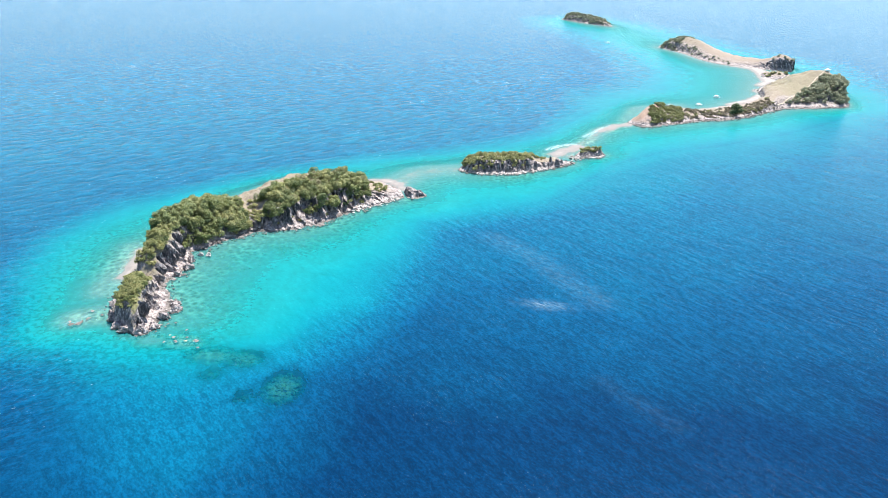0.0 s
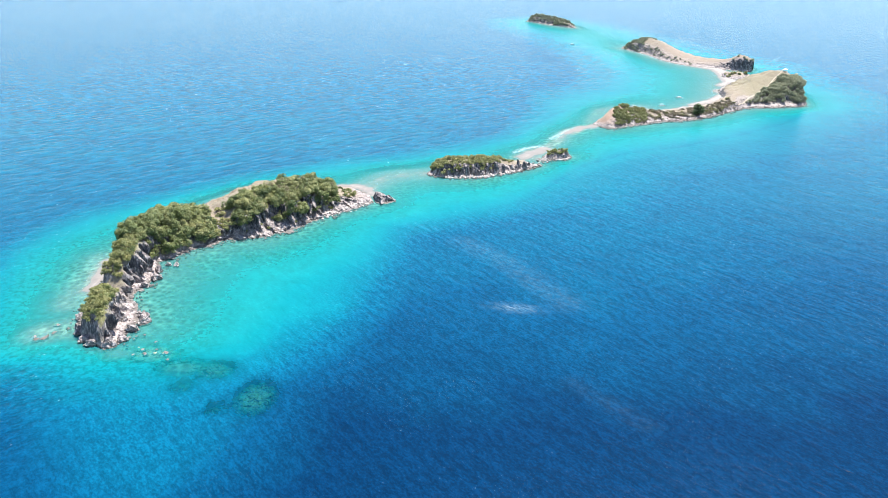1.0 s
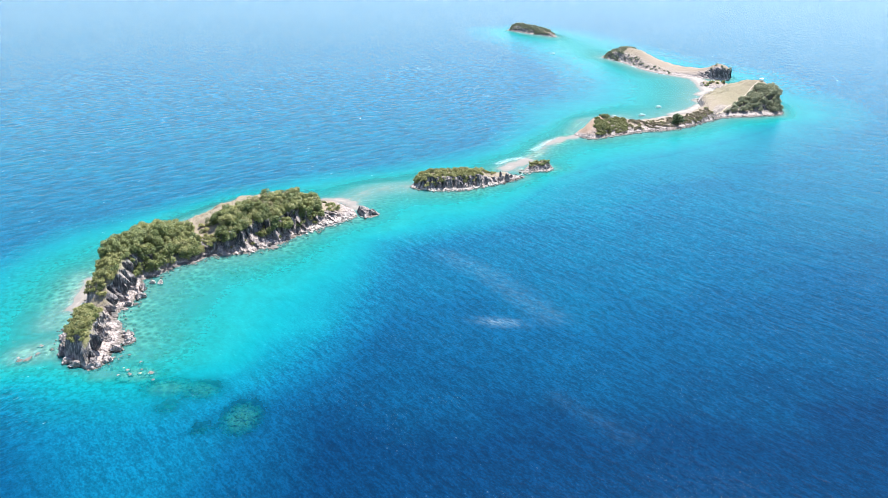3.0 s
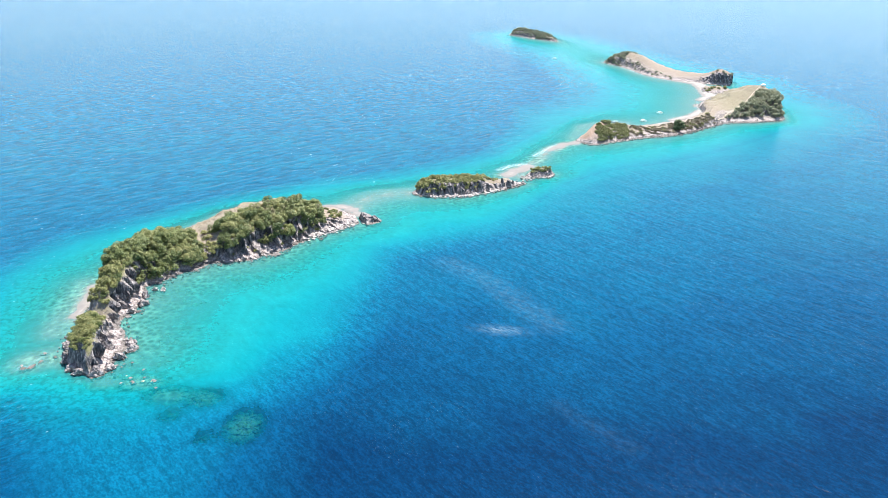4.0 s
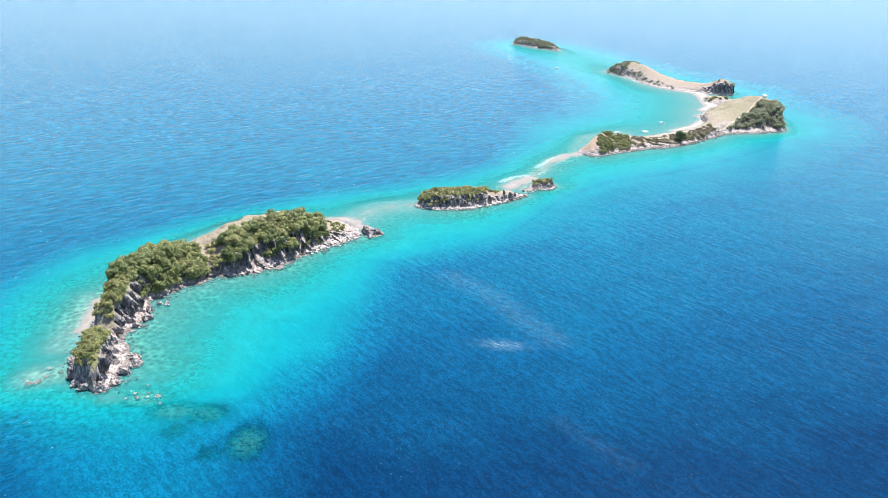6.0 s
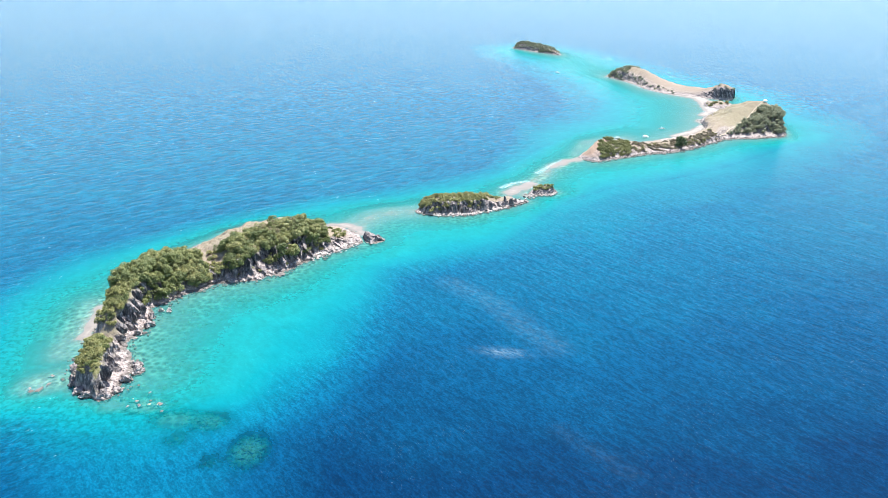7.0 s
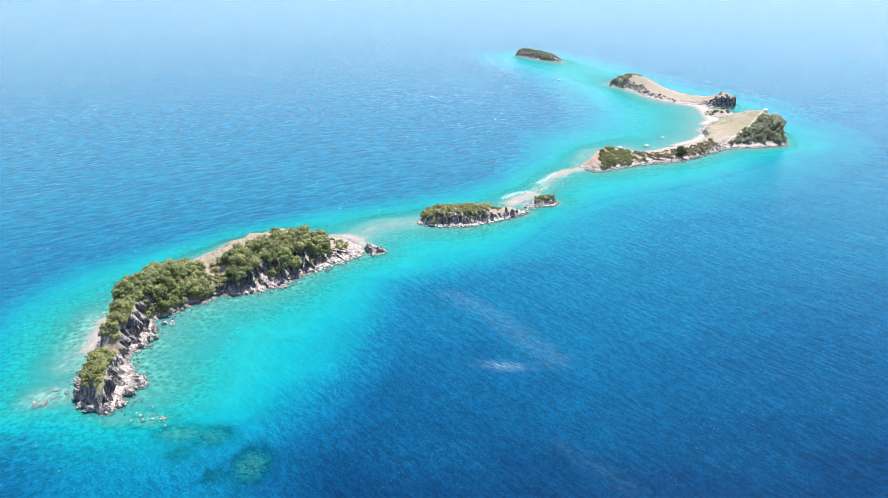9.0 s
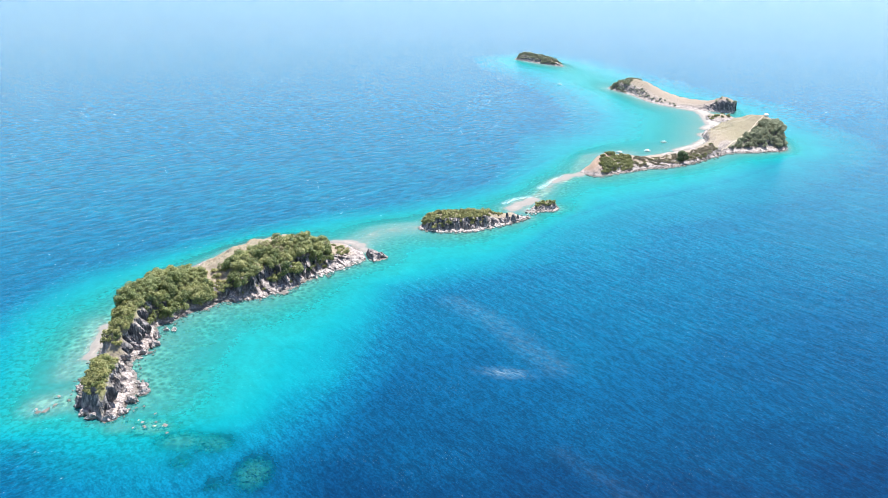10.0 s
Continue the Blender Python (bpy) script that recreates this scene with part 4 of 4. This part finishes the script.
def part_bm(name, fill, material, parent, label=""):
    bm = bmesh.new()
    fill(bm)
    me = bpy.data.meshes.new(name)
    bm.to_mesh(me)
    bm.free()
    me.materials.append(material)
    return part(name, me, parent, label)


def make_hut(spot):
    hut = tagged(new("view_hut"), "small white roofed view hut on the hilltop", "hut")
    hut.matrix_basis = Matrix.Translation(spot) @ Matrix.Rotation(radians(20), 4, "Z") @ Matrix.Scale(0.65, 4)

    def roof(bm):
        r = bmesh.ops.create_cone(bm, segments=4, radius1=3.6, radius2=0.3, depth=1.5, cap_ends=True, matrix=pose(0, 0, 3.4, 0, 0, 45))
        bmesh.ops.bevel(bm, geom=list({e for v in r["verts"] for e in v.link_edges}), offset=0.05, segments=1, affect="EDGES")
    part_bm("roof", roof, WHITE, hut, "white hipped sheet roof")
    for sx in (-1.8, 1.8):
        for sy in (-1.8, 1.8):
            part_bm("post", lambda bm: box(bm, pose(sx, sy, 1.3), 0.22, 0.22, 3.0, 0.02), TIMBER, hut)
    part_bm("floor_deck", lambda bm: box(bm, pose(0, 0, 0.15), 4.6, 4.6, 0.3, 0.03), TIMBER, hut)
    for sy in (-1.8, 1.8):
        part_bm("railing", lambda bm: box(bm, pose(0, sy, 1.1), 3.6, 0.1, 0.12, 0.02), TIMBER, hut)
    return hut


def hull_mesh(length, beam, depth):
    rows, sides = 13, 7
    verts = []
    for i in range(rows):
        a = i / (rows - 1) * 2 - 1
        w, lift = beam * (1 - abs(a) ** 2.6) + 0.03, 0.35 * abs(a) ** 3
        for j in range(sides):
            b = math.pi * j / (sides - 1)
            verts.append((a * length / 2, -math.cos(b) * w / 2, lift + depth * (0.6 - math.sin(b))))
    return mesh_from("hull", verts, grid_faces(rows, sides) + [tuple(i * sides + j for i in (k, k + 1) for j in ((0, sides - 1) if i == k else (sides - 1, 0))) for k in range(1, rows - 2)], WHITE, True)


def make_boat():
    """An outrigger boat with a canopy."""
    boat = tagged(new("outrigger_boat"), "white outrigger boat with canopy moored in the bay", "boat", "boats in the bay")
    part("hull", hull_mesh(9.0, 1.5, 0.9), boat)
    for sy in (-2.8, 2.8):
        v, f = tube([(0, 0, -3.6), (0, 0, 0), (0, 0, 3.6)], [0.08, 0.11, 0.08])
        part("float", mesh_from("float", [(p[2], p[1] + sy, p[0] + 0.1) for p in v], f, WHITE, True), boat, "white bamboo float")
    for sx in (-2.0, 0.2, 2.2):
        part_bm("cross_beam", lambda bm: box(bm, pose(sx, 0, 0.75), 0.12, 5.8, 0.12, 0.02), TIMBER, boat)
    part_bm("canopy", lambda bm: box(bm, pose(-0.4, 0, 2.0), 4.4, 1.8, 0.12, 0.04), WHITE, boat, "white canvas canopy")
    for sx in (-2.4, 1.6):
        for sy in (-0.7, 0.7):
            part_bm("canopy_post", lambda bm: box(bm, pose(sx, sy, 1.2), 0.07, 0.07, 1.6), TIMBER, boat)
    return boat


BOAT = make_boat()
BOAT.matrix_basis = pose(196.9, 647.1, 0.1, 0, 0, 15) @ Matrix.Scale(0.7, 4)
for x, y, r in ((173, 613, 5), (147.5, 607.5, 160), (268, 716, 60), (272, 729, 65), (149.5, 987, 20)):
    copy_thing(BOAT, pose(x, y, 0.1, 0, 0, r))

hill = I3.near(*HUT)
make_hut(hill)


def trail(points, width):
    """A bare footpath laid on the headland's turf."""
    rows = resample([(x, y) for x, y in points], 40)
    side = np.gradient(rows, axis=0)
    side /= np.linalg.norm(side, axis=1)[:, None]
    verts = []
    for (x, y), (dx, dy) in zip(rows, side):
        for k in (-1, 0, 1):
            q = I3.near(x, y)
            verts.append((x - dy * k * width / 2, y + dx * k * width / 2, q.z + (0.35 if k == 0 else 0.15)))
    return tagged(new("footpath", mesh_from("footpath", verts, grid_faces(len(rows), 3), TRAIL, True)), "pale bare footpath down the grass hill", "footpath", kind="structure")


trail(TRAIL_LINE[::-1], 1.2)
